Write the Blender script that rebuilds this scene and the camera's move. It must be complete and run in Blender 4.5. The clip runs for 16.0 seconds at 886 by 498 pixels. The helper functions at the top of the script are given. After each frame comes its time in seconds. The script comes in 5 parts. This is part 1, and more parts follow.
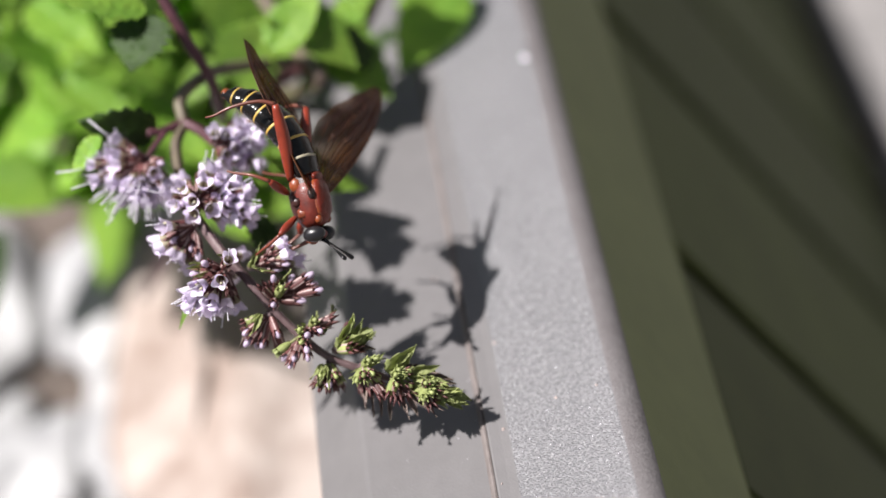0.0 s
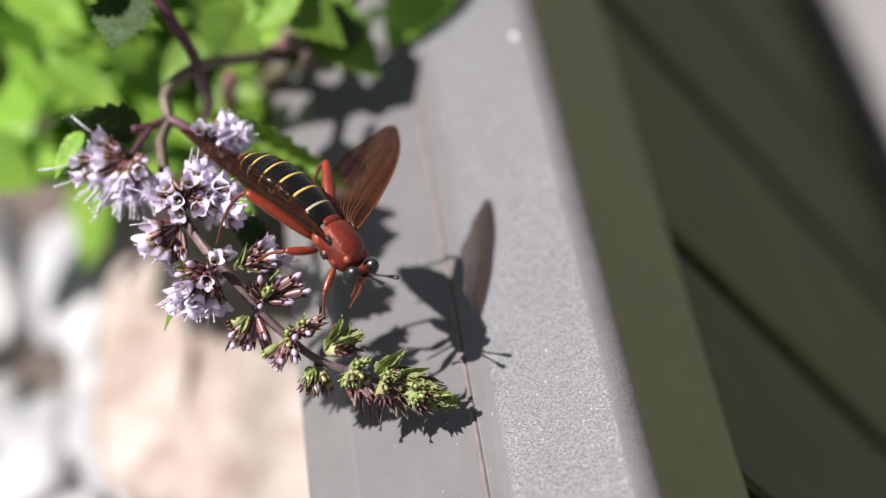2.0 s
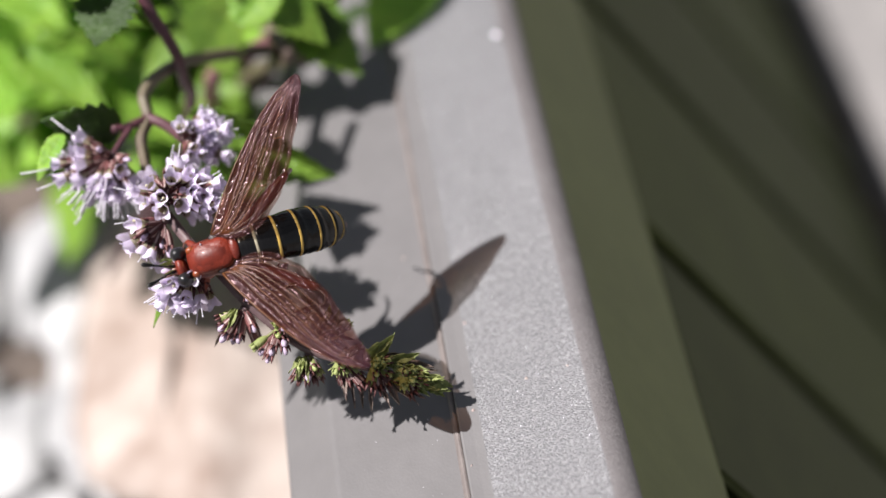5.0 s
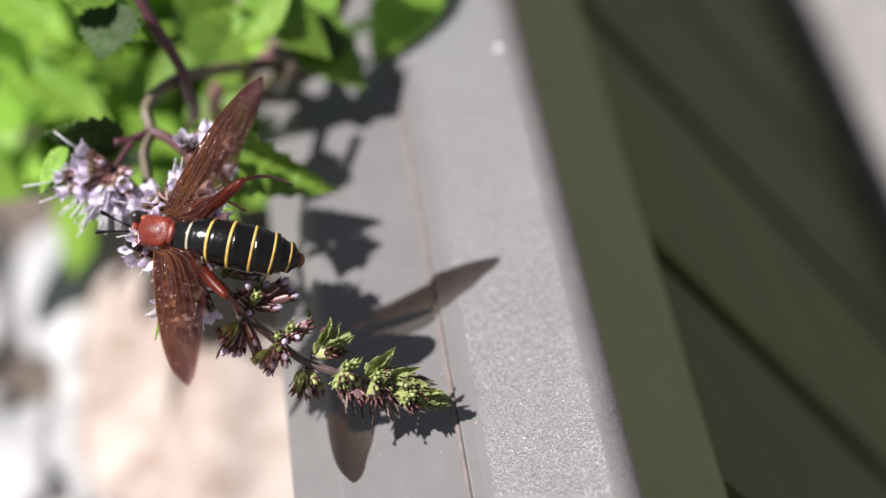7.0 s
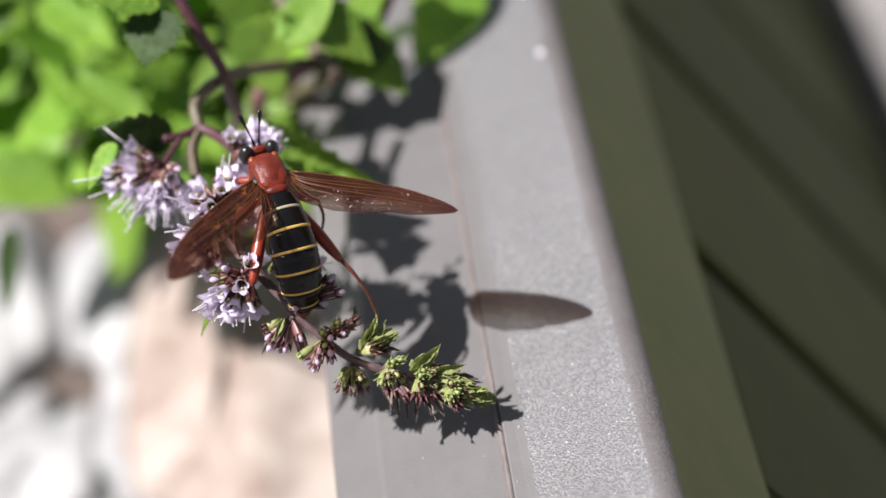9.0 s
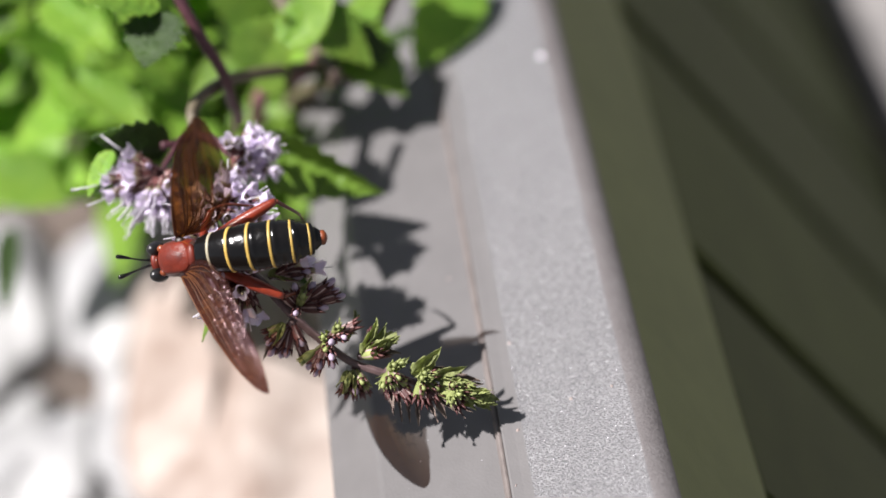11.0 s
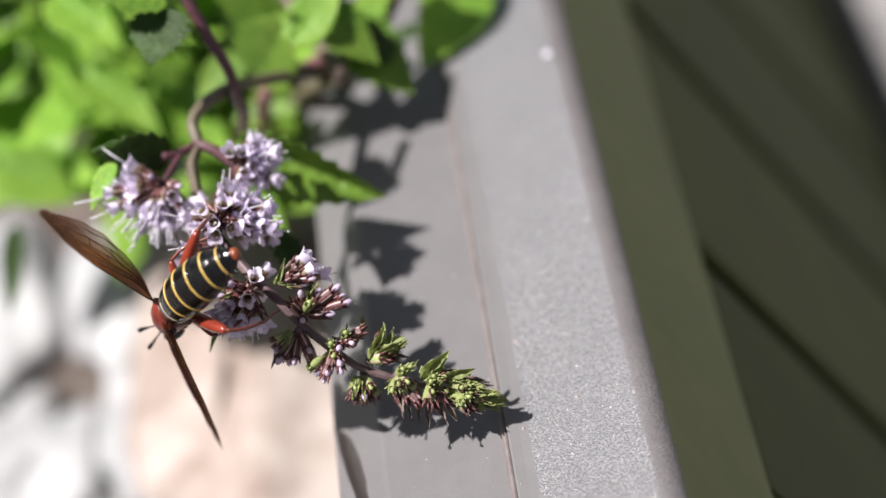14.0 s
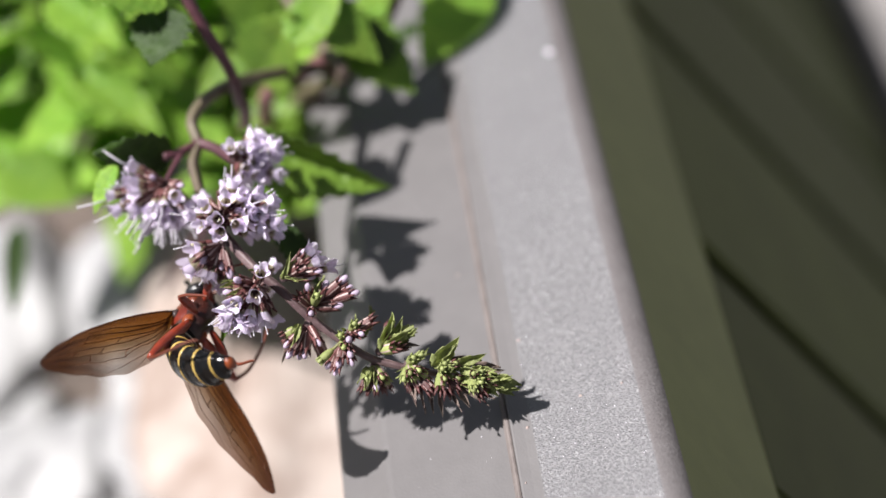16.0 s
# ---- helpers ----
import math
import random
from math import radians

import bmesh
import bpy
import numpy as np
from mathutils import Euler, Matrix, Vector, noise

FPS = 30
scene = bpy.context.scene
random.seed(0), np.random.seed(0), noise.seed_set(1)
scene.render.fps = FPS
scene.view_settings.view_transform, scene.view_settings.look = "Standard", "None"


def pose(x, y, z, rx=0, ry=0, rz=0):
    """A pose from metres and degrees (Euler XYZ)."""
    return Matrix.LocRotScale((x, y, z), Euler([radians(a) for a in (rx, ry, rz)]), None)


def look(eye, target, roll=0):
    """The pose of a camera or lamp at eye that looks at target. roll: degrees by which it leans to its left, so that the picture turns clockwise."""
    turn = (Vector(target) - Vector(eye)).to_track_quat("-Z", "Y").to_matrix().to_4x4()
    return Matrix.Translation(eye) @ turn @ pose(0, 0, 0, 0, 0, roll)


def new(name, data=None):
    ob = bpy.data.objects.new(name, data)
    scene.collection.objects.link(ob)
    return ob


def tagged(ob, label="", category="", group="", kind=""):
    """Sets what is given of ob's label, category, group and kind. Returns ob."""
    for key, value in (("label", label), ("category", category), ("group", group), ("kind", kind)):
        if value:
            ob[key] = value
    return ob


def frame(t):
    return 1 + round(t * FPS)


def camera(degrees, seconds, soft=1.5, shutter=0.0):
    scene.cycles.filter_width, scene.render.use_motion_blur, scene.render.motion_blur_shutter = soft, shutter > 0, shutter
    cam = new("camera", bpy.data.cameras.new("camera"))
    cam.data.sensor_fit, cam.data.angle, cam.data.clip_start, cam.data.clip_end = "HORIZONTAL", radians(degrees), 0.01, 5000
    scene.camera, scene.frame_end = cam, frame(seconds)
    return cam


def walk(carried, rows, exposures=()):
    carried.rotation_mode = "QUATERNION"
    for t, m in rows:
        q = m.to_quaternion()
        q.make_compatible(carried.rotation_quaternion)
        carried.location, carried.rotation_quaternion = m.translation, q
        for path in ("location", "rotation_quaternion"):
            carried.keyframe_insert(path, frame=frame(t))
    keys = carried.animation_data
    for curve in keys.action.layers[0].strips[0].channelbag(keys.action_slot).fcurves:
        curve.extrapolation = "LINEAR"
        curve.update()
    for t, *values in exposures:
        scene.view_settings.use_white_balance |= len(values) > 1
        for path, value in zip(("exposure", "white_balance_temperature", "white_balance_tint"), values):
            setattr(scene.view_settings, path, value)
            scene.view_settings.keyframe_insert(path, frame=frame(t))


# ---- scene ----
cam = camera(28.0, 16.0, soft=1.5)
cam.data.dof.use_dof = True
cam.data.dof.focus_distance = 0.260
cam.data.dof.aperture_fstop = 6.6
cam.data.dof.aperture_blades = 0

FLY = [  # seconds; body x, y, z (mm), turn; right wing turn; left wing turn; bend of the abdomen
    (0, (-13.6, 22.6, 33.2), (-81.7, -46.8, -106.0), (-5.0, 14.9, -90.5), (19.2, 13.2, 32.4), 63),
    (0.5, (-12.1, 25.7, 30.3), (-82.0, -22.0, -91.3), (-2.6, 4.0, -103.9), (-1.8, -1.9, 17.0), 62),
    (1, (-14.0, 20.4, 28.2), (-103.3, -21.2, -96.7), (17.1, -8.6, -128.6), (-11.2, -5.9, 12.1), 86),
    (1.5, (-13.7, 23.2, 26.9), (-102.4, -23.2, -87.5), (8.4, -4.9, -113.6), (-5.3, -7.1, 23.9), 67),
    (2, (-10.1, 14.4, 26.2), (-33.0, -29.0, -136.9), (20.7, -12.9, -51.1), (17, -1.5, 28.4), 36),
    (2.2, (-9.9, 15.6, 27.6), (-29, -37, -166), (-100, -15, -31), (42, -9, 49), 50),
    (2.3, (-18.2, 15.3, 28.4), (-18, -33, 155), (-66, -46, -29), (33, 18, 49), 85),
    (2.4, (-20.4, 17.3, 31.9), (0, -29, 125), (-47, 10, -44), (28, 9, 55), 88),
    (2.5, (-22.8, 17.3, 32.7), (8.7, -25.7, 104.9), (-31.4, 1.2, -37.6), (18.4, 11.5, 48.3), 91),
    (3, (-17.1, 16.9, 28.5), (23.4, -22.4, 87.0), (-25.5, -4.5, -37.4), (-0.5, 12.4, 39.3), 92),
    (3.5, (-18.6, 15.0, 28.5), (4.6, -33.8, 102.3), (3.1, 0.1, -35.7), (-2.0, 5.8, 46.3), 89),
    (4, (-22.5, 10.1, 26.3), (-14.3, -49.1, 115.6), (-15.7, 3.5, -43.7), (5.8, 13.6, 33.8), 72),
    (4.2, (-22.5, 10.1, 26.3), (-14.3, -49.1, 115.6), (-15.7, 3.5, -43.7), (5.8, 13.6, 33.8), 72),
    (6.3, (-29.6, 22.6, 34.9), (10.2, -10.3, 62.0), (-19.5, -9.4, -33.8), (-10.6, 6.9, 35.9), 69),
    (6.5, (-29.6, 22.6, 34.9), (10.2, -10.3, 62.0), (-19.5, -9.4, -33.8), (-10.6, 6.9, 35.9), 69),
    (7, (-32.4, 21.7, 31.9), (-8.1, -30.2, 58.9), (1.8, -7.3, -32.1), (10.1, 15.0, 37.7), 66),
    (7.5, (-30.4, 23.8, 34.8), (4.8, -17.7, 48.9), (-5.8, -1.3, -34.6), (-0.5, 13.1, 39.6), 76),
    (8, (-31.2, 24.6, 34.6), (0.2, -19.6, 43.0), (-2.4, -8.9, -28.0), (-9.4, 14.0, 41.1), 66),
    (8.5, (-24.8, 24.6, 34.1), (14.4, -0.9, 34.3), (-16.0, -6.2, -37.6), (3.7, 12.6, 38.1), 73),
    (9, (-21.1, 26.2, 35.4), (17.4, 17.5, 16.9), (-18.1, -8.9, -35.4), (2.8, 17.3, 38.0), 75),
    (9.2, (-20.2, 24.4, 35.5), (-1.4, 21.1, 12.6), (-33.4, -12.3, -36.8), (2.6, 15.4, 37.3), 79),
    (10.2, (-29.4, 22.8, 33.9), (11, -25, 30), (-28, -15, -29), (-3, 25, 49), 48),
    (11.3, (-36.9, 17.7, 31.6), (-33.6, -37.1, 90.0), (117.2, -25.4, -52.7), (-12.5, 7.7, 38.2), 58),
    (11.5, (-37.7, 19.8, 29.9), (-52.0, -22.3, 86.8), (165, -21.9, -54.1), (-4.2, 13.1, 39.8), 89),
    (12, (-39.5, 17.0, 32.8), (-51.5, -34.9, 81.7), (171, -17.1, -52.6), (2.8, 13.9, 40.9), 85),
    (12.5, (-40.0, 17.0, 32.4), (-59.1, -39.7, 84.7), (175, -14.4, -56.3), (-5.3, 10.1, 36.7), 84),
    (13, (-40.1, 16.5, 31.6), (-63.1, -40.4, 90.6), (165, -9.5, -53.3), (-6.1, 7.4, 40.3), 78),
    (13.5, (-40.9, 16.9, 27.1), (-79.8, -33.7, 114.0), (161.9, -28.1, -58.0), (-12.4, 14.9, 32.1), 88),
    (14, (-41.6, 15.3, 25.6), (-78.4, -38.8, 110.0), (164.2, -26.6, -58.1), (-11.7, 9.2, 33.7), 53),
    (14.5, (-43.5, 12.3, 24.7), (-97.1, -42.2, 124.5), (-18, -26.8, -49.6), (-44, 15.2, 27.9), 64),
    (15, (-41.0, 17.7, 20.3), (-156.9, -53.2, 151.5), (-40.1, -7.7, -43.7), (-6.0, 18.2, 17.2), 68),
    (15.5, (-41.7, 18.3, 19.6), (-147.4, -55.4, 157.4), (-59.8, -13.9, -43.4), (-8.9, 12.8, 34.3), 69),
    (16, (-40.3, 16.8, 21.5), (-140.4, -70.4, 128.5), (-28.3, -11.8, -57.0), (-8.3, -8.0, 21.1), 86),
]
HIND_LEGS = {  # seconds; drop and turn of the femur; lift and swing of the shin
    1: ((0, 0, -14, -20, 0), (1.5, 0, -14, -20, 0), (2.2, 0, 4, -10, 0), (4, 5, -4, -20, 0), (6.3, 8, 5, -15, 0), (7, 6, 6, -30, 10), (7.5, 15, -12, 0, 0), (8, 8, 28, 20, 0), (8.5, 22, -6, -15, 0), (9, 35, -10, -100, 20), (9.2, 35, -10, -105, 20),
        (10.3, 38, -12, -75, -20), (11.3, 43, -14, -45, -60), (13, 43, -14, -45, -75), (13.7, 42, -12, -15, -25), (14.5, 40, -8, 20, 20), (15, 30, 30, 40, -50), (15.5, 34, 0, 20, 15), (16, 5, -20, -35, 10)),
    -1: ((0, 0, -14, -20, 0), (1.5, 0, -14, -20, 0), (2.2, 0, 4, -10, 0), (3, -8, 30, 30, -30), (4, 0, 12, -20, 0), (6.3, 12, 0, -10, 0), (7, 10, -4, 0, 0), (7.5, 20, -10, 10, 0), (8, 26, -14, 15, 0), (9, 38, -10, -50, -20), (9.2, 38, -10, -50, -20),
         (11.3, 43, -5, -35, -45), (13, 43, -5, -35, -50), (13.7, 25, -3, -15, 0), (14.5, 5, 0, 5, 50), (15, -20, 72, 35, 0), (16, -5, 74, 25, -20)),
}
PATH = [  # seconds; x, y, z (mm); turn (degrees)
    (0, (32.34, -171.59, 206.89), (43.483, 15.826, -7.122)),
    (0.5, (32.15, -170.27, 205.56), (43.550, 15.389, -7.246)),
    (1, (32.00, -169.18, 204.46), (43.239, 15.044, -7.373)),
    (1.5, (31.87, -168.24, 203.52), (43.054, 14.882, -7.343)),
    (2, (31.83, -167.99, 203.26), (42.817, 15.576, -7.390)),
    (2.5, (31.83, -167.96, 203.23), (42.729, 14.837, -7.381)),
    (3, (31.85, -168.12, 203.39), (42.558, 15.117, -7.502)),
    (3.5, (31.85, -168.13, 203.40), (42.587, 14.968, -7.347)),
    (4, (31.87, -168.29, 203.56), (42.561, 14.908, -7.599)),
    (6.5, (32.09, -169.84, 205.13), (42.968, 15.146, -7.678)),
    (7, (32.06, -169.62, 204.90), (43.061, 15.159, -7.692)),
    (7.5, (32.16, -170.31, 205.59), (43.174, 15.202, -7.514)),
    (8, (32.11, -169.97, 205.26), (43.203, 15.375, -7.606)),
    (8.5, (32.07, -169.66, 204.94), (43.287, 15.902, -7.356)),
    (9, (32.12, -170.02, 205.31), (43.451, 16.196, -6.772)),
    (11.5, (32.09, -169.85, 205.14), (43.610, 15.884, -6.603)),
    (12, (32.06, -169.58, 204.87), (43.606, 15.803, -6.639)),
    (12.5, (32.11, -169.94, 205.22), (43.573, 15.971, -6.609)),
    (13, (32.11, -169.97, 205.26), (43.594, 15.983, -6.374)),
    (13.5, (32.05, -169.53, 204.81), (43.571, 16.151, -6.404)),
    (14, (32.07, -169.65, 204.93), (43.588, 16.073, -6.382)),
    (14.5, (32.12, -170.01, 205.29), (43.622, 16.023, -6.262)),
    (15, (32.10, -169.91, 205.19), (43.633, 16.089, -6.538)),
    (15.5, (32.02, -169.29, 204.57), (43.600, 15.587, -6.673)),
    (16, (32.01, -169.23, 204.51), (43.513, 16.375, -6.574)),
]
SWAY = [  # seconds; x, y, z (mm); turn (degrees)
    (0, (-0.14, 0.67, 4.68), (42.83, 15.64, -8.19)),
    (0.5, (2.15, 1.54, 5.23), (43.28, 14.04, -6.42)),
    (1, (0.26, 0.06, 4.02), (43.07, 14.82, -7.28)),
    (1.5, (0.00, 0.00, 4.00), (43.05, 14.88, -7.34)),
    (2, (-0.65, -1.32, 2.78), (42.82, 15.69, -8.24)),
    (2.5, (1.10, 0.03, 3.88), (43.33, 13.86, -6.22)),
    (3, (-0.18, -1.04, 3.00), (42.92, 15.33, -7.84)),
    (3.5, (0.62, -0.81, 3.11), (43.09, 14.75, -7.19)),
    (4, (1.92, 0.04, 3.77), (43.42, 13.52, -5.85)),
    (6.5, (0.24, -0.61, 3.36), (43.15, 14.55, -6.97)),
    (7, (0.75, -0.31, 3.59), (43.26, 14.13, -6.52)),
    (7.5, (0.54, -0.34, 3.58), (43.22, 14.30, -6.70)),
    (8, (1.47, 0.28, 4.07), (43.35, 13.78, -6.14)),
    (8.5, (1.10, 0.04, 3.89), (43.17, 14.47, -6.89)),
    (9, (1.30, 0.29, 4.11), (43.15, 14.53, -6.95)),
    (11.5, (1.88, 0.44, 4.18), (43.48, 13.27, -5.58)),
    (12, (1.85, -0.07, 3.67), (43.58, 12.89, -5.16)),
    (12.5, (2.08, -0.04, 3.67), (43.60, 12.78, -5.05)),
    (13, (2.08, -0.17, 3.54), (43.58, 12.86, -5.13)),
    (13.5, (2.39, 0.01, 3.67), (43.62, 12.71, -4.97)),
    (14, (2.32, 0.04, 3.72), (43.68, 12.43, -4.67)),
    (14.5, (3.21, 0.65, 4.20), (43.86, 11.62, -3.81)),
    (15, (3.77, 1.00, 4.46), (43.94, 11.26, -3.43)),
    (15.5, (3.45, 0.76, 4.27), (43.96, 11.17, -3.33)),
    (16, (4.15, 1.45, 4.86), (44.02, 10.88, -3.03)),
]



walk(cam, [(t, pose(*(c * 0.001 for c in p), *r)) for t, p, r in PATH])

# ---- daylight ----
SUN = Vector((-0.46, -0.02, 1.0)).normalized()
world = bpy.data.worlds.new("daylight")
scene.world = world
world.use_nodes = True
wn = world.node_tree
sky = wn.nodes.new("ShaderNodeTexSky")
sky.sky_type = "NISHITA"
sky.sun_disc = False
sky.sun_elevation = math.asin(SUN.z)
sky.sun_rotation = math.atan2(SUN.x, SUN.y)
haze = wn.nodes.new("ShaderNodeHueSaturation")
haze.inputs["Saturation"].default_value = 0.42
wn.links.new(sky.outputs[0], haze.inputs["Color"])
wn.links.new(haze.outputs[0], wn.nodes["Background"].inputs[0])
wn.nodes["Background"].inputs[1].default_value = 0.040
sun_data = bpy.data.lights.new("sun", "SUN")
sun_data.energy = 5.0
sun_data.angle = radians(0.53)
sun_data.color = (1.0, 0.960, 0.955)
sun = new("sun", sun_data)
sun.matrix_world = look(SUN * 2, (0, 0, 0))
scene.view_settings.exposure = 0.82


# ---- materials ----
def material(name, colour, rough=0.6, metal=0.0, vary=0.15, scale=400.0, bump=0.0, bump_scale=1500.0,
             second=None, spec=0.5, through_light=0.0, coat=0.0, spots=0.5, deep=0.4, stretch=None, facets=0.0):
    """A surface with a fine grain and larger stains; through_light: the share of light that shines through."""
    m = bpy.data.materials.new(name)
    m.use_nodes = True
    nt = m.node_tree
    n, link = nt.nodes, nt.links.new
    b = n["Principled BSDF"]
    tc = n.new("ShaderNodeTexCoord")
    big, small = n.new("ShaderNodeTexNoise"), n.new("ShaderNodeTexNoise")
    for node, s in ((big, scale * 0.25), (small, scale)):
        node.inputs["Scale"].default_value = s
        node.inputs["Detail"].default_value = 5
        link(tc.outputs["Object"], node.inputs["Vector"])
    add = n.new("ShaderNodeMath")
    add.operation = "MULTIPLY_ADD"
    link(big.outputs[0], add.inputs[0])
    add.inputs[1].default_value = spots * 2
    half = n.new("ShaderNodeMath")
    half.operation = "MULTIPLY"
    half.inputs[1].default_value = 1 - spots
    link(small.outputs[0], half.inputs[0])
    link(half.outputs[0], add.inputs[2])
    ramp = n.new("ShaderNodeValToRGB")
    lo = second or [c * (1 - vary) for c in colour]
    hi = colour if second else [min(1, c * (1 + vary)) for c in colour]
    ramp.color_ramp.elements[0].position, ramp.color_ramp.elements[1].position = 0.5, 1.0
    ramp.color_ramp.elements[0].color, ramp.color_ramp.elements[1].color = (*lo, 1), (*hi, 1)
    link(add.outputs[0], ramp.inputs[0])
    info = n.new("ShaderNodeObjectInfo")
    hsv = n.new("ShaderNodeHueSaturation")
    mr = n.new("ShaderNodeMapRange")
    mr.inputs["To Min"].default_value, mr.inputs["To Max"].default_value = 1 - vary, 1 + vary
    link(info.outputs["Random"], mr.inputs["Value"])
    link(mr.outputs[0], hsv.inputs["Value"])
    link(ramp.outputs[0], hsv.inputs["Color"])
    link(hsv.outputs[0], b.inputs["Base Color"])
    b.inputs["Roughness"].default_value = rough
    b.inputs["Metallic"].default_value = metal
    b.inputs["Specular IOR Level"].default_value = spec
    b.inputs["Coat Weight"].default_value = coat
    b.inputs["Coat Roughness"].default_value = 0.12
    if bump:
        bt, bn = n.new("ShaderNodeTexNoise"), n.new("ShaderNodeBump")
        bt.inputs["Scale"].default_value = bump_scale
        bt.inputs["Detail"].default_value = 3
        if stretch:
            mp = n.new("ShaderNodeMapping")
            mp.inputs["Scale"].default_value = stretch
            mp.inputs["Rotation"].default_value = (0, 0, radians(-9))
            link(tc.outputs["Object"], mp.inputs["Vector"])
            link(mp.outputs[0], bt.inputs["Vector"])
        else:
            link(tc.outputs["Object"], bt.inputs["Vector"])
        link(bt.outputs[0], bn.inputs["Height"])
        bn.inputs["Strength"].default_value = bump
        bn.inputs["Distance"].default_value = deep / bump_scale
        if facets:
            # small flat grains, each tilted its own way
            vo, sub, scl, plus, unit = (n.new(k) for k in ("ShaderNodeTexVoronoi", "ShaderNodeVectorMath", "ShaderNodeVectorMath", "ShaderNodeVectorMath", "ShaderNodeVectorMath"))
            vo.inputs["Scale"].default_value = bump_scale * 1.6
            sub.operation, scl.operation, plus.operation, unit.operation = "SUBTRACT", "SCALE", "ADD", "NORMALIZE"
            sub.inputs[1].default_value = (0.5, 0.5, 0.5)
            scl.inputs["Scale"].default_value = facets
            link((mp if stretch else tc).outputs[0 if stretch else 3], vo.inputs["Vector"])
            link(vo.outputs["Color"], sub.inputs[0])
            link(sub.outputs[0], scl.inputs[0])
            link(scl.outputs[0], plus.inputs[0])
            link(bn.outputs[0], plus.inputs[1])
            link(plus.outputs[0], unit.inputs[0])
            link(unit.outputs[0], b.inputs["Normal"])
        else:
            link(bn.outputs[0], b.inputs["Normal"])
    if through_light:
        tr, mix = n.new("ShaderNodeBsdfTranslucent"), n.new("ShaderNodeMixShader")
        link(hsv.outputs[0], tr.inputs[0])
        mix.inputs[0].default_value = through_light
        link(b.outputs[0], mix.inputs[1])
        link(tr.outputs[0], mix.inputs[2])
        link(mix.outputs[0], n["Material Output"].inputs[0])
    return m
COAT = material("powder_coat", (0.170, 0.167, 0.171), rough=0.21, vary=0.05, scale=300, bump=1.0, bump_scale=3800, deep=0.5, facets=0.62, spec=0.55, stretch=(0.75, 1.25, 1.0))
SMOOTH_COAT = material("smooth_coat", (0.154, 0.147, 0.146), rough=0.42, vary=0.06, scale=300, bump=0.35, bump_scale=2300, deep=0.3, spec=0.4)
# brownish tint stands for the edge's dimming as it curves from the sun
SHADED_EDGE = material("shaded_edge_coat", (0.160, 0.148, 0.147), second=(0.135, 0.122, 0.121), rough=0.5, vary=0.06, scale=300, bump=0.6, bump_scale=3000, deep=0.4, facets=0.3, spec=0.3)
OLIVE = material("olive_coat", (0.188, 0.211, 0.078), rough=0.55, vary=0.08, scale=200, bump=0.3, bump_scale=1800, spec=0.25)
# darker than the side face: the panel's lesser skylight is in this colour
SHADED_OLIVE = material("shaded_olive_coat", (0.067, 0.081, 0.022), rough=0.65, vary=0.14, scale=120, bump=0.3, bump_scale=1500, spec=0.2)
SOIL = material("soil", (0.135, 0.106, 0.088), second=(0.055, 0.043, 0.036), rough=0.95, vary=0.2, scale=300, bump=1, bump_scale=500)
STONE = material("white_stone", (0.480, 0.474, 0.470), second=(0.250, 0.249, 0.254), rough=0.75, vary=0.1, scale=120, bump=0.5, bump_scale=400)
TAN = material("tan_stone", (0.480, 0.416, 0.374), second=(0.210, 0.148, 0.118), rough=0.85, vary=0.05, scale=110, bump=0.6, bump_scale=400)
PAVING = material("paving", (0.235, 0.221, 0.212), second=(0.140, 0.134, 0.130), rough=0.9, vary=0.06, scale=250, bump=0.6, bump_scale=900)
LEAF = material("mint_leaf", (0.360, 0.555, 0.086), second=(0.190, 0.385, 0.052), rough=0.36, vary=0.25, scale=260, bump=0.6, bump_scale=500, through_light=0.55)
# dark green leaves; for the arched leaf this colour holds its underside's shade
DARK_SHADED_LEAF = material("dark_shaded_mint_leaf", (0.042, 0.086, 0.012), second=(0.022, 0.046, 0.009), rough=0.45, spec=0.25, vary=0.15, scale=260, bump=0.7, bump_scale=500, through_light=0.22)
STEM = material("mint_stem", (0.150, 0.128, 0.072), second=(0.100, 0.070, 0.058), rough=0.5, vary=0.12, scale=400, bump=0.4, bump_scale=1200)
PURPLE = material("purple_stem", (0.107, 0.037, 0.049), second=(0.057, 0.025, 0.029), rough=0.45, vary=0.12, scale=400, bump=0.3, bump_scale=1200)
PINK = material("pink_stem", (0.330, 0.150, 0.165), second=(0.190, 0.085, 0.090), rough=0.5, vary=0.12, scale=400, bump=0.3, bump_scale=1200)
PALE_STEM = material("pale_stem_rib", (0.235, 0.200, 0.120), second=(0.150, 0.115, 0.085), rough=0.5, vary=0.12, scale=400)
GREY_STEM = material("flower_stem", (0.165, 0.112, 0.110), second=(0.085, 0.050, 0.054), rough=0.5, vary=0.12, scale=700, bump=0.5, bump_scale=1600)
LILAC = material("lilac_petal", (0.94, 0.89, 0.96), second=(0.82, 0.74, 0.90), rough=0.6, vary=0.06, scale=900, through_light=0.3, bump=0.3, bump_scale=2500)
BUD = material("lilac_bud", (0.660, 0.560, 0.680), second=(0.400, 0.290, 0.420), rough=0.55, vary=0.12, scale=900, through_light=0.2, bump=0.3, bump_scale=2500)
WHITE = material("white_stamen", (0.704, 0.669, 0.722), rough=0.5, vary=0.06, scale=800, through_light=0.2)
FLECK = material("pinkish_fleck", (0.42, 0.35, 0.32), second=(0.30, 0.23, 0.21), rough=0.6, vary=0.1, scale=900)
CALYX = material("calyx", (0.165, 0.056, 0.052), second=(0.050, 0.019, 0.019), rough=0.55, vary=0.25, scale=900, bump=0.5, bump_scale=3000)
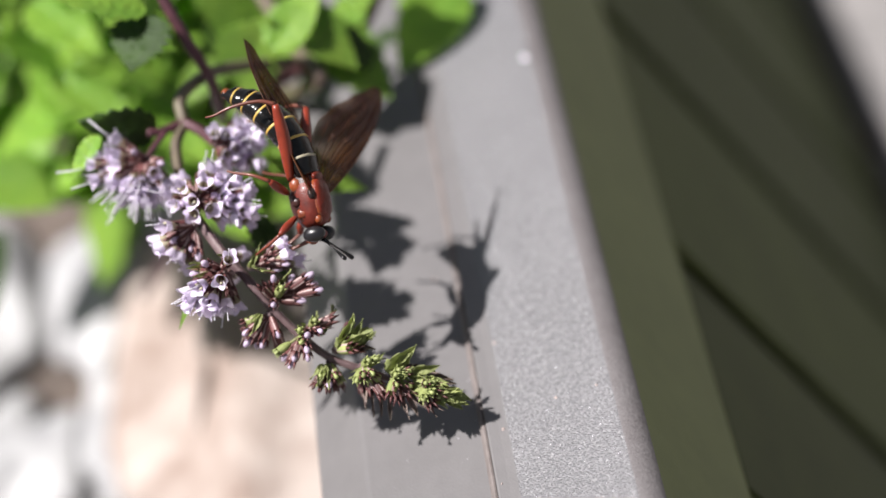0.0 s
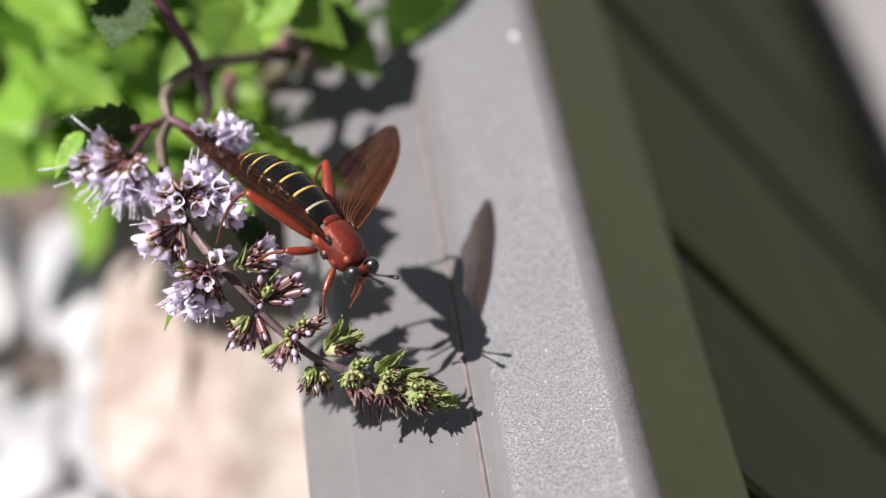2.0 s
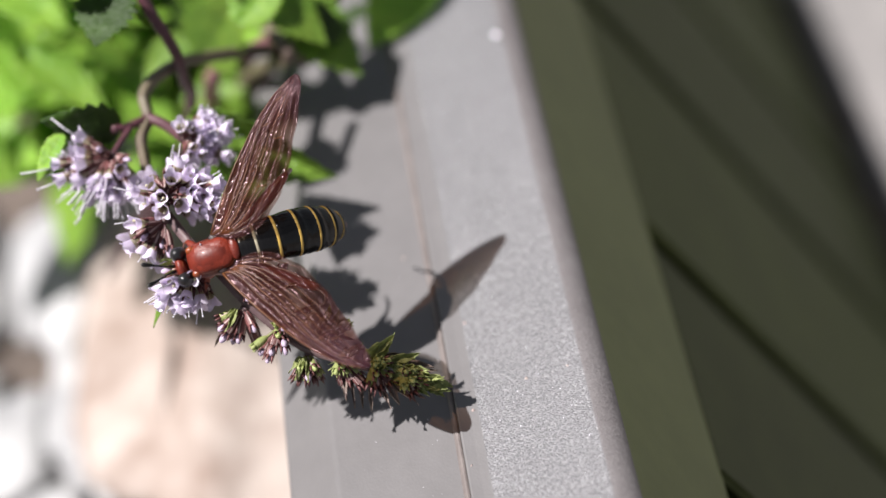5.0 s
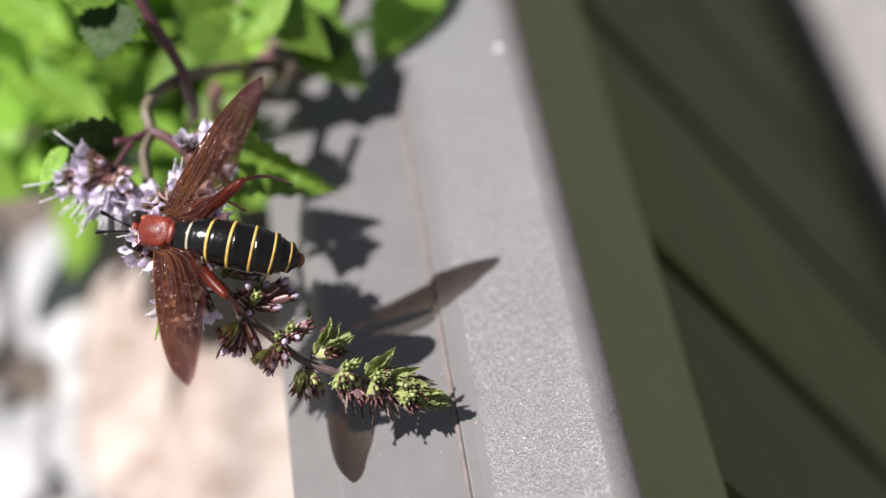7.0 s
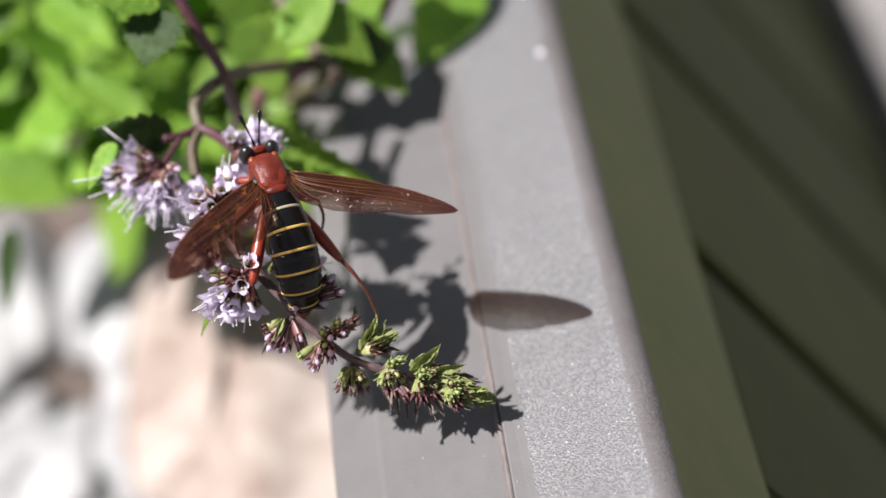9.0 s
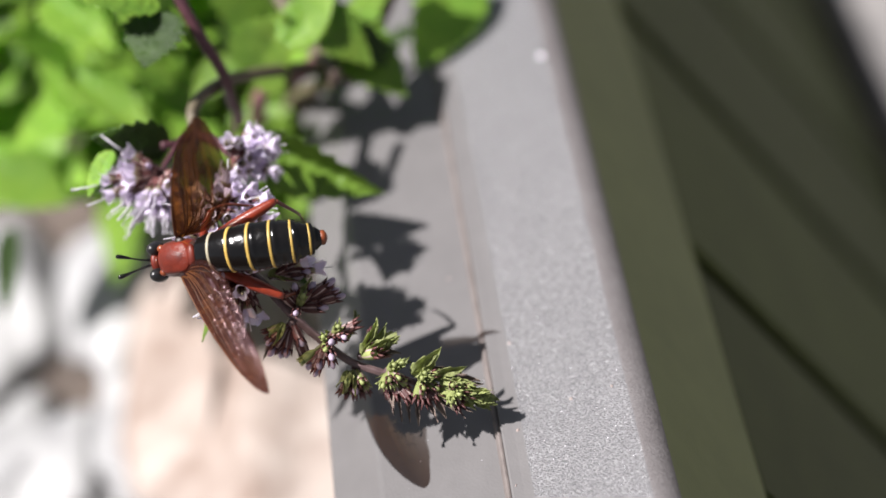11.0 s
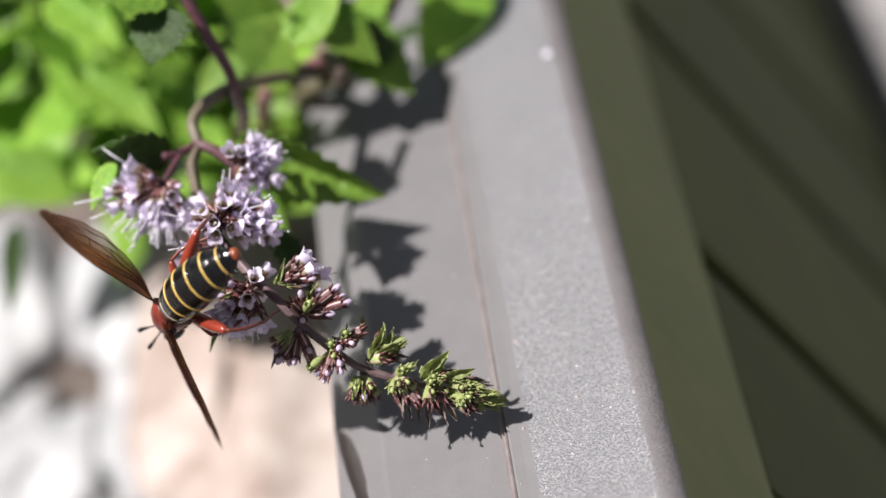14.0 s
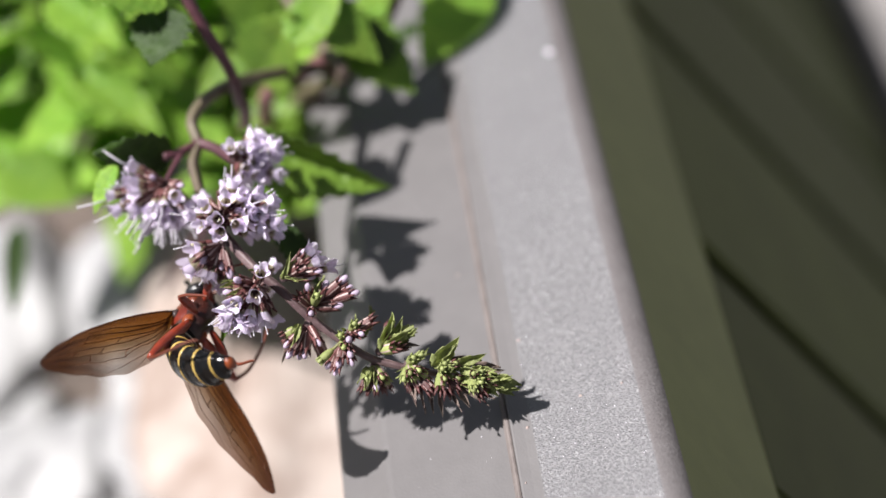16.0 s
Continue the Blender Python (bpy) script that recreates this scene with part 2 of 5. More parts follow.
GREEN_BUD = material("green_bud", (0.470, 0.515, 0.200), second=(0.235, 0.285, 0.095), rough=0.5, vary=0.2, scale=900, through_light=0.25, bump=0.4, bump_scale=3000)
LIME = material("lime_bract", (0.510, 0.555, 0.225), second=(0.210, 0.245, 0.085), rough=0.45, vary=0.2, scale=900, through_light=0.42, bump=0.5, bump_scale=2500)
GREY_BRACT = material("purple_grey_bract", (0.280, 0.220, 0.180), second=(0.080, 0.050, 0.050), rough=0.5, vary=0.2, scale=900, through_light=0.15, bump=0.5, bump_scale=2500)
STALK = material("green_stalk", (0.220, 0.240, 0.080), second=(0.110, 0.100, 0.045), rough=0.5, vary=0.15, scale=900)
THROAT = material("flower_throat", (0.640, 0.600, 0.420), second=(0.480, 0.430, 0.300), rough=0.6, vary=0.1, scale=900, through_light=0.2)
SPRIG_LEAF = material("sprig_leaf", (0.235, 0.390, 0.055), second=(0.120, 0.220, 0.030), rough=0.33, vary=0.15, scale=220, bump=0.7, bump_scale=450, through_light=0.40)
RIB = material("calyx_rib", (0.600, 0.480, 0.450), second=(0.260, 0.150, 0.140), rough=0.55, vary=0.2, scale=900)
RED = material("red_cuticle", (0.175, 0.022, 0.010), second=(0.060, 0.010, 0.007), rough=0.42, vary=0.12, scale=700, coat=0.05, spec=0.35, bump=0.5, bump_scale=4000)
ORANGE = material("orange_cuticle", (0.270, 0.060, 0.015), second=(0.110, 0.022, 0.009), rough=0.4, vary=0.12, scale=800, coat=0.1, bump=0.4, bump_scale=3500)
BLACK = material("black_cuticle", (0.006, 0.0055, 0.0055), rough=0.17, vary=0.2, scale=500, spec=0.36, bump=0.3, bump_scale=1300, deep=0.3)
DARK_RED = material("dark_red_cuticle", (0.060, 0.016, 0.011), second=(0.018, 0.008, 0.007), rough=0.35, vary=0.2, scale=900, bump=0.6, bump_scale=3500)
BACK_RED = material("back_plate_cuticle", (0.240, 0.030, 0.013), second=(0.110, 0.016, 0.009), rough=0.38, vary=0.1, scale=420, spec=0.34, bump=0.8, bump_scale=3500)
DARK_BACK = material("dark_back_cuticle", (0.060, 0.026, 0.020), second=(0.016, 0.011, 0.011), rough=0.42, vary=0.2, scale=900, bump=0.8, bump_scale=3500)
YELLOW = material("yellow_band", (0.600, 0.413, 0.105), second=(0.465, 0.285, 0.060), rough=0.45, vary=0.1, scale=900)
PALE_BAND = material("pale_band", (0.42, 0.38, 0.27), second=(0.26, 0.22, 0.15), rough=0.5, vary=0.1, scale=900)
EYE = material("eye", (0.012, 0.011, 0.012), rough=0.30, vary=0.1, scale=800, coat=0.15, bump=0.5, bump_scale=9000)
LEG_RED = material("red_leg", (0.270, 0.036, 0.014), second=(0.120, 0.017, 0.009), rough=0.34, vary=0.12, scale=700, coat=0.1, bump=0.4, bump_scale=3500)
LEG_DARK = material("dark_leg", (0.118, 0.028, 0.014), rough=0.4, vary=0.2, scale=600, coat=0.2)
# bead along the seam, a lighter tan than the sheets beside it
BEAD = material("seam_tan", (0.205, 0.176, 0.164), second=(0.130, 0.110, 0.103), rough=0.8, vary=0.1, scale=700, bump=0.6, bump_scale=1500)
VEIN = material("wing_vein", (0.125, 0.044, 0.014), rough=0.4, vary=0.25, scale=600, through_light=0.3)


def wing_material():
    m = bpy.data.materials.new("wing_membrane")
    m.use_nodes = True
    n, link = m.node_tree.nodes, m.node_tree.links.new
    b = n["Principled BSDF"]
    b.inputs["Base Color"].default_value = (0.026, 0.008, 0.007, 1)
    b.inputs["Roughness"].default_value = 0.15
    b.inputs["Specular IOR Level"].default_value = 0.46
    b.inputs["Specular Tint"].default_value = (1.0, 0.70, 0.74, 1)
    tc, tx = n.new("ShaderNodeTexCoord"), n.new("ShaderNodeTexNoise")
    tx.inputs["Scale"].default_value = 1300
    mp = n.new("ShaderNodeMapping")
    mp.inputs["Scale"].default_value = (1.9, 0.75, 1.0)
    link(tc.outputs["Object"], mp.inputs["Vector"])
    link(mp.outputs[0], tx.inputs["Vector"])
    bn = n.new("ShaderNodeBump")
    bn.inputs["Strength"].default_value, bn.inputs["Distance"].default_value = 0.8, 0.00022
    link(tx.outputs[0], bn.inputs["Height"])
    # wrinkles between the veins, each catching the light its own way
    vo, sub, scl, plus, unit = (n.new(k) for k in ("ShaderNodeTexVoronoi", "ShaderNodeVectorMath", "ShaderNodeVectorMath", "ShaderNodeVectorMath", "ShaderNodeVectorMath"))
    vo.inputs["Scale"].default_value = 3600
    sub.operation, scl.operation, plus.operation, unit.operation = "SUBTRACT", "SCALE", "ADD", "NORMALIZE"
    sub.inputs[1].default_value = (0.5, 0.5, 0.5)
    scl.inputs["Scale"].default_value = 0.38
    link(mp.outputs[0], vo.inputs["Vector"])
    link(vo.outputs["Color"], sub.inputs[0])
    link(sub.outputs[0], scl.inputs[0])
    link(scl.outputs[0], plus.inputs[0])
    link(bn.outputs[0], plus.inputs[1])
    link(plus.outputs[0], unit.inputs[0])
    link(unit.outputs[0], b.inputs["Normal"])
    clear, mix = n.new("ShaderNodeBsdfTransparent"), n.new("ShaderNodeMixShader")
    sep = n.new("ShaderNodeSeparateXYZ")
    link(tc.outputs["Object"], sep.inputs[0])
    ramp = n.new("ShaderNodeMapRange")
    ramp.inputs["From Min"].default_value, ramp.inputs["From Max"].default_value = -0.0060, -0.0016
    ramp.inputs["To Min"].default_value, ramp.inputs["To Max"].default_value = 0.48, 0.78
    link(sep.outputs["Y"], ramp.inputs["Value"])
    # amber at the leading edge, browner to the tip, nearly clear at the trailing edge
    tint = n.new("ShaderNodeValToRGB")
    cr = tint.color_ramp
    cr.elements[0].position, cr.elements[0].color = 0.05, (0.66, 0.59, 0.53, 1)
    cr.elements[1].position, cr.elements[1].color = 0.95, (0.46, 0.17, 0.025, 1)
    cr.elements.new(0.40).color = (0.52, 0.36, 0.21, 1)
    cr.elements.new(0.62).color = (0.52, 0.22, 0.042, 1)
    along = n.new("ShaderNodeMapRange")
    along.inputs["From Min"].default_value, along.inputs["From Max"].default_value = -0.0062, 0.0008
    link(sep.outputs["Y"], along.inputs["Value"])
    link(along.outputs[0], tint.inputs[0])
    reach = n.new("ShaderNodeMath")
    reach.operation = "ABSOLUTE"
    link(sep.outputs["X"], reach.inputs[0])
    tip = n.new("ShaderNodeMapRange")
    tip.inputs["From Min"].default_value, tip.inputs["From Max"].default_value = 0.012, 0.026
    link(reach.outputs[0], tip.inputs["Value"])
    dusk = n.new("ShaderNodeMix")
    dusk.data_type = "RGBA"
    dusk.inputs[7].default_value = (0.34, 0.17, 0.09, 1)
    link(tip.outputs[0], dusk.inputs[0])
    link(tint.outputs[0], dusk.inputs[6])
    link(dusk.outputs[2], clear.inputs[0])
    skin = n.new("ShaderNodeMix")
    skin.data_type = "RGBA"
    skin.inputs[6].default_value = (0.030, 0.008, 0.006, 1)
    skin.inputs[7].default_value = (0.026, 0.007, 0.013, 1)
    link(tip.outputs[0], skin.inputs[0])
    link(skin.outputs[2], b.inputs["Base Color"])
    link(ramp.outputs[0], mix.inputs[0])
    link(clear.outputs[0], mix.inputs[1])
    glow, both = n.new("ShaderNodeBsdfTranslucent"), n.new("ShaderNodeMixShader")
    glow.inputs[0].default_value = (0.46, 0.165, 0.042, 1)
    both.inputs[0].default_value = 0.09
    link(b.outputs[0], both.inputs[1])
    link(glow.outputs[0], both.inputs[2])
    link(both.outputs[0], mix.inputs[2])
    link(mix.outputs[0], n["Material Output"].inputs[0])
    return m


WING = wing_material()


# ---- building helpers ----
def mesh_of(name, bm, mats, smooth=True):
    me = bpy.data.meshes.new(name)
    bmesh.ops.recalc_face_normals(bm, faces=bm.faces)
    bm.to_mesh(me)
    bm.free()
    for m in mats if isinstance(mats, (list, tuple)) else [mats]:
        me.materials.append(m)
    for p in me.polygons:
        p.use_smooth = smooth
    return me


def part(name, bm, mat, parent=None, label="", smooth=True, at=None):
    me = bm if isinstance(bm, bpy.types.Mesh) else mesh_of(name, bm, mat, smooth)
    ob = new(name, me)
    ob.parent = parent
    if at is not None:
        ob.matrix_basis = at
    return tagged(ob, label)


def mm(*c):
    return Vector(c) * 0.001


def tube(bm, pts, radii, sides=8, mat=0, flat=1.0, cap=True):
    """A tapered tube along points (metres)."""
    pts = [Vector(p) for p in pts]
    rings = []
    ref = Vector((0.3, 0.2, 1)).normalized()
    for i, p in enumerate(pts):
        d = (pts[min(i + 1, len(pts) - 1)] - pts[max(i - 1, 0)]).normalized()
        a = d.cross(ref)
        if a.length < 1e-4:
            a = d.cross(Vector((1, 0, 0)))
        a.normalize()
        b = d.cross(a)
        r = radii[i] if isinstance(radii, (list, tuple)) else radii
        rings.append([bm.verts.new(p + (a * math.cos(k * math.tau / sides) + b * math.sin(k * math.tau / sides) * flat) * r) for k in range(sides)])
    for r0, r1 in zip(rings, rings[1:]):
        for k in range(sides):
            f = bm.faces.new((r0[k], r0[(k + 1) % sides], r1[(k + 1) % sides], r1[k]))
            f.material_index = mat
    if cap:
        for ring in (rings[0], rings[-1]):
            bm.faces.new(ring).material_index = mat
    return bm


def spline(pts, steps=6):
    """Points on a smooth curve through pts."""
    pts = [Vector(p) for p in pts]
    out = []
    for i in range(len(pts) - 1):
        p0, p1, p2, p3 = pts[max(i - 1, 0)], pts[i], pts[i + 1], pts[min(i + 2, len(pts) - 1)]
        for s in range(steps):
            t = s / steps
            out.append(0.5 * ((2 * p1) + (p2 - p0) * t + (2 * p0 - 5 * p1 + 4 * p2 - p3) * t * t + (3 * p1 - p0 - 3 * p2 + p3) * t ** 3))
    return out + [pts[-1]]


def blob(bm, centre, size, turn=(0, 0, 0), seg=16, rings=10, rough=0.0, mat=0, scale=1.0, seed=0.0):
    """A rounded lump; rough: unevenness."""
    m = Matrix.Translation(centre) @ Euler([radians(a) for a in turn]).to_matrix().to_4x4() @ Matrix.Diagonal((*size, 1))
    made = bmesh.ops.create_uvsphere(bm, u_segments=seg, v_segments=rings, radius=1)["verts"]
    for v in made:
        if rough:
            v.co *= 1 + rough * noise.noise(v.co * scale + Vector((seed, seed * 0.7, -seed)))
        v.co = m @ v.co
    if mat:
        for f in {f for v in made for f in v.link_faces}:
            f.material_index = mat
    return made


# ---- ground ----
GROUND = -0.203
BED = -0.100


def ground_sheet():
    bm = bmesh.new()
    n = 60
    xs = [-60] + [-0.6 + 1.2 * i / n for i in range(n + 1)] + [60]
    ys = [-60] + [-0.6 + 1.8 * j / n for j in range(n + 1)] + [60]
    grid = [[bm.verts.new((x, y, (BED if x < 0.0 else GROUND) - 0.001 + 0.005 * noise.noise((x * 30, y * 30, 0)))) for x in xs] for y in ys]
    for r0, r1 in zip(grid, grid[1:]):
        for i in range(len(xs) - 1):
            bm.faces.new((r0[i], r0[i + 1], r1[i + 1], r1[i]))
    ob = new("ground", mesh_of("ground", bm, SOIL))
    tagged(ob, "dark brown garden soil under the stones", "ground", kind="structure")


ground_sheet()


def paving():
    ob = new("pavement")
    tagged(ob, "pale grey paving slabs beside the metal edging", "pavement", kind="structure")
    rnd = random.Random(5)
    for i in range(3):
        for j in range(-4, 8):
            bm = bmesh.new()
            bmesh.ops.create_cube(bm, size=1)
            for v in bm.verts:
                v.co = Vector((v.co.x * 0.297, v.co.y * 0.297, v.co.z * 0.03))
            bmesh.ops.bevel(bm, geom=bm.edges[:], offset=0.003, segments=2, affect="EDGES")
            part("slab", bm, PAVING, ob, at=pose(0.2585 + i * 0.3, 0.03 + j * 0.3, GROUND - 0.014 + rnd.uniform(-0.001, 0.001)), smooth=False)


paving()


def stones():
    rnd = random.Random(11)
    kinds = []
    for k in range(6):
        bm = bmesh.new()
        blob(bm, (0, 0, 0), (1, rnd.uniform(0.6, 0.95), rnd.uniform(0.45, 0.7)), seg=18, rings=12, rough=0.8, scale=1.3, seed=k * 3.1)
        kinds.append(mesh_of("white_stone", bm, STONE))
    # large rocks: x, y, half length along x and y, turn
    large = ((-0.137, 0.161, 0.0150, 0.031, 4), (-0.104, 0.158, 0.0142, 0.031, -4), (-0.126, 0.102, 0.0190, 0.021, 8), (-0.098, 0.099, 0.0095, 0.023, 3), (-0.168, 0.118, 0.020, 0.030, 20),
             (-0.110, 0.058, 0.024, 0.020, -10), (-0.160, 0.062, 0.022, 0.022, 5), (-0.082, 0.168, 0.010, 0.010, 30))
    for k, (x, y, a, b, turn) in enumerate(large):
        bm = bmesh.new()
        blob(bm, (0, 0, 0), (a, b, 0.012), seg=28, rings=18, rough=0.55, scale=1.4, seed=k * 2.3 + 1)
        for v in bm.verts:
            # broken faces
            v.co.z = min(v.co.z, 0.0085 + 0.12 * v.co.x * math.sin(k * 2.0) + 0.1 * v.co.y * math.cos(k * 3.0))
            v.co += Vector((noise.noise(v.co * 160), noise.noise(v.co * 160 + Vector((5, 0, 0))), noise.noise(v.co * 200))) * 0.0012
        ob = new("white_rock", mesh_of("white_rock", bm, STONE))
        ob.matrix_basis = pose(x, y, BED + 0.004, 0, 0, turn)
        tagged(ob, "large pale grey-white broken rock lying on soil", "rock", "garden rocks")
    spots = []
    for _ in range(6000):
        x, y, r = rnd.uniform(-0.34, -0.045), rnd.uniform(-0.06, 0.36), rnd.uniform(0.009, 0.020)
        clear = math.hypot((x + 0.060) / 0.027, (y - 0.114) / 0.066) > 1.25 and not (y > 0.190 and x < -0.08)
        clear = clear and all(math.hypot((x - e) / (a + 0.6 * r), (y - f) / (b + 0.6 * r)) > 1.0 for e, f, a, b, _ in large)
        if clear and all((x - e) ** 2 + (y - f) ** 2 > (0.85 * (r + g)) ** 2 for e, f, g in spots):
            spots.append((x, y, r))
    for x, y, r in spots[:130]:
        ob = new("white_stone", kinds[rnd.randrange(6)])
        ob.matrix_basis = pose(x, y, BED + r * 0.1, rnd.uniform(-12, 12), rnd.uniform(-12, 12), rnd.uniform(0, 360)) @ Matrix.Scale(r, 4)
        tagged(ob, "rounded white garden stone lying on soil", "stone", "garden stones")
    bm = bmesh.new()
    blob(bm, (0, 0, 0), (0.034, 0.074, 0.020), seg=28, rings=18, rough=0.35, scale=1.6, seed=4)
    ob = new("tan_rock", mesh_of("tan_rock", bm, TAN))
    ob.matrix_basis = pose(-0.065, 0.114, BED + 0.006, 0, 0, 4)
    tagged(ob, "large pale tan rock beside the metal edging", "rock")


stones()


# ---- metal edging ----
def profile_strip(name, prof, mat, y0, y1, parent, thick=0.0012, label="", smooth=True, step=40):
    """A sheet of metal with the given cross section (x, z in mm), running from y0 to y1."""
    pts = [Vector((x, 0, z)) * 0.001 for x, z in prof]
    off = []
    for i, p in enumerate(pts):
        d = (pts[min(i + 1, len(pts) - 1)] - pts[max(i - 1, 0)]).normalized()
        off.append(p + Vector((-d.z, 0, d.x)) * -thick)
    bm = bmesh.new()
    loop = pts + off[::-1]
    rows = [[bm.verts.new((p.x, y0 + (y1 - y0) * j / step, p.z)) for p in loop] for j in range(step + 1)]
    n = len(loop)
    for a, b in zip(rows, rows[1:]):
        for k in range(n):
            bm.faces.new((a[k], a[(k + 1) % n], b[(k + 1) % n], b[k]))
    bm.faces.new(rows[0])
    bm.faces.new(rows[-1])
    return part(name, bm, mat, parent, label, smooth)


def arc(cx, cz, r, a0, a1, n=8):
    return [(cx + r * math.sin(radians(a0 + (a1 - a0) * k / n)), cz + r * math.cos(radians(a0 + (a1 - a0) * k / n))) for k in range(n + 1)]


def edging():
    ob = new("garden_edging")
    tagged(ob, "grey-brown powder-coated metal garden edging with a shaded side", "edging")
    y0, y1 = -1.2, 2.4
    lower = [(-27.7, -203), (-27.7, -9.0)] + arc(-25.8, -9.0, 1.6, -90, -38, 5)[1:] + arc(-17.6, -3.2, 2.0, -38, 0, 5) + [(-17, -1.2), (-1.0, -1.2), (2.6, -1.25)]
    profile_strip("seam_bead", [(0.15, -1.18), (0.4, -0.75), (0.62, -0.42), (0.90, -0.38), (1.10, -0.48), (1.24, -0.62), (1.27, -1.18)], BEAD, y0, y1, ob, thick=0.0002, label="tan bead along the seam", smooth=False)
    profile_strip("lower_sheet", lower, SMOOTH_COAT, y0, y1, ob, smooth=False)
    cap = [(1.3, -1.15), (1.3, 0.0)] + arc(1.7, -0.2, 0.4, -90, 20, 7)[1:] + [(2.4, 0.12), (3.2, 0.04), (4.6, 0)]
    profile_strip("cap_lip", cap, SMOOTH_COAT, y0, y1, ob, smooth=False)
    profile_strip("top_cap", [(4.6, 0), (21.2, 0)], COAT, y0, y1, ob, smooth=False)
    profile_strip("rounded_edge", arc(21.2, -4.0, 4.0, 0, 65.5, 14), SHADED_EDGE, y0, y1, ob, label="rounded edge, its turn from the sun tinted brownish", smooth=False)
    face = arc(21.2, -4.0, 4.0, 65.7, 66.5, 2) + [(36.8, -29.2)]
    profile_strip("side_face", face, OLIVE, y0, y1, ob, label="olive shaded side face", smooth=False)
    # side panel: ribbed sheets with open grooves between them, over a backing sheet
    a, b = Vector((36.8, 0, -30.0)), Vector((105.5, 0, -203.0))
    d = (b - a).normalized()
    out = Vector((-d.z, 0, d.x))
    grooves = (-1.2, -1.0, -0.8, -0.6, -0.4, -0.24, -0.085, -0.006, 0.0515, 0.126, 0.20, 0.274, 0.35, 0.46, 0.6, 0.75, 0.9, 1.1, 1.3, 1.5, 1.7, 1.9, 2.1, 2.4)
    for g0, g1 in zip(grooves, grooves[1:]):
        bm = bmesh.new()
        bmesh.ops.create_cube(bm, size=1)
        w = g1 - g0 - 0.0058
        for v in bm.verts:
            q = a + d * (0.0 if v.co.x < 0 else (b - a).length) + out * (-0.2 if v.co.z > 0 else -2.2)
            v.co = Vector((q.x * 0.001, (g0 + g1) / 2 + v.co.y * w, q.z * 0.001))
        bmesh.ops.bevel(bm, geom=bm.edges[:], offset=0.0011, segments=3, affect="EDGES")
        part("panel", bm, SHADED_OLIVE, ob, "side panel, part of its shade in its dark olive colour", smooth=False)
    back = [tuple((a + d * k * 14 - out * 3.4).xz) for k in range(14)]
    profile_strip("backing_sheet", back, SHADED_OLIVE, y0, y1, ob, smooth=False)


edging()


# ---- marks on the metal ----
def marks():
    rnd = random.Random(21)
    for x, y, r, z in ((20.2, 79.8, 0.85, 0.0), (3.9, -2.6, 0.26, 0.03), (5.0, 14.6, 0.3, 0.0), (12.6, 0.6, 0.24, 0.0), (19.0, 0.9, 0.22, 0.0), (2.2, -12.5, 0.2, 0.1), (-3.0, 33.0, 0.24, -1.2)):
        bm = bmesh.new()
        blob(bm, (0, 0, 0), mm(r, r * rnd.uniform(0.7, 1.1), 0.16), seg=12, rings=8, rough=0.7, scale=2.2, seed=r * 17 + x)
        ob = new("dried_droplet", mesh_of("dried_droplet", bm, WHITE if r > 0.5 else FLECK))
        ob.matrix_basis = pose(x * 0.001, y * 0.001, z * 0.001, 0, 0, rnd.uniform(0, 180))
        tagged(ob, "small dried white droplet on the metal edging", "droplet", "dried droplets")
    bm = bmesh.new()
    for _ in range(320):
        if rnd.random() < 0.75:
            x, z = rnd.uniform(4.5, 21), 0.0
        elif rnd.random() < 0.5:
            x, z = rnd.uniform(-16, 1), -1.2
        else:
            k = rnd.uniform(0.05, 0.95)
            x, z = 24.9 + 11.0 * k, -3.7 - 25.3 * k
        r = rnd.choice((0.03, 0.04, 0.06, 0.09))
        blob(bm, mm(x, rnd.uniform(-40, 130), z), mm(r, r * rnd.uniform(0.6, 1.6), r * 0.5), seg=6, rings=4)
    ob = new("dust", mesh_of("dust", bm, WHITE))
    tagged(ob, "fine pale dust specks on the metal edging", "dust", kind="stuff")


marks()


# ---- mint plants ----
REST = pose(0, 0, 0.004, 43.054, 14.882, -7.343)


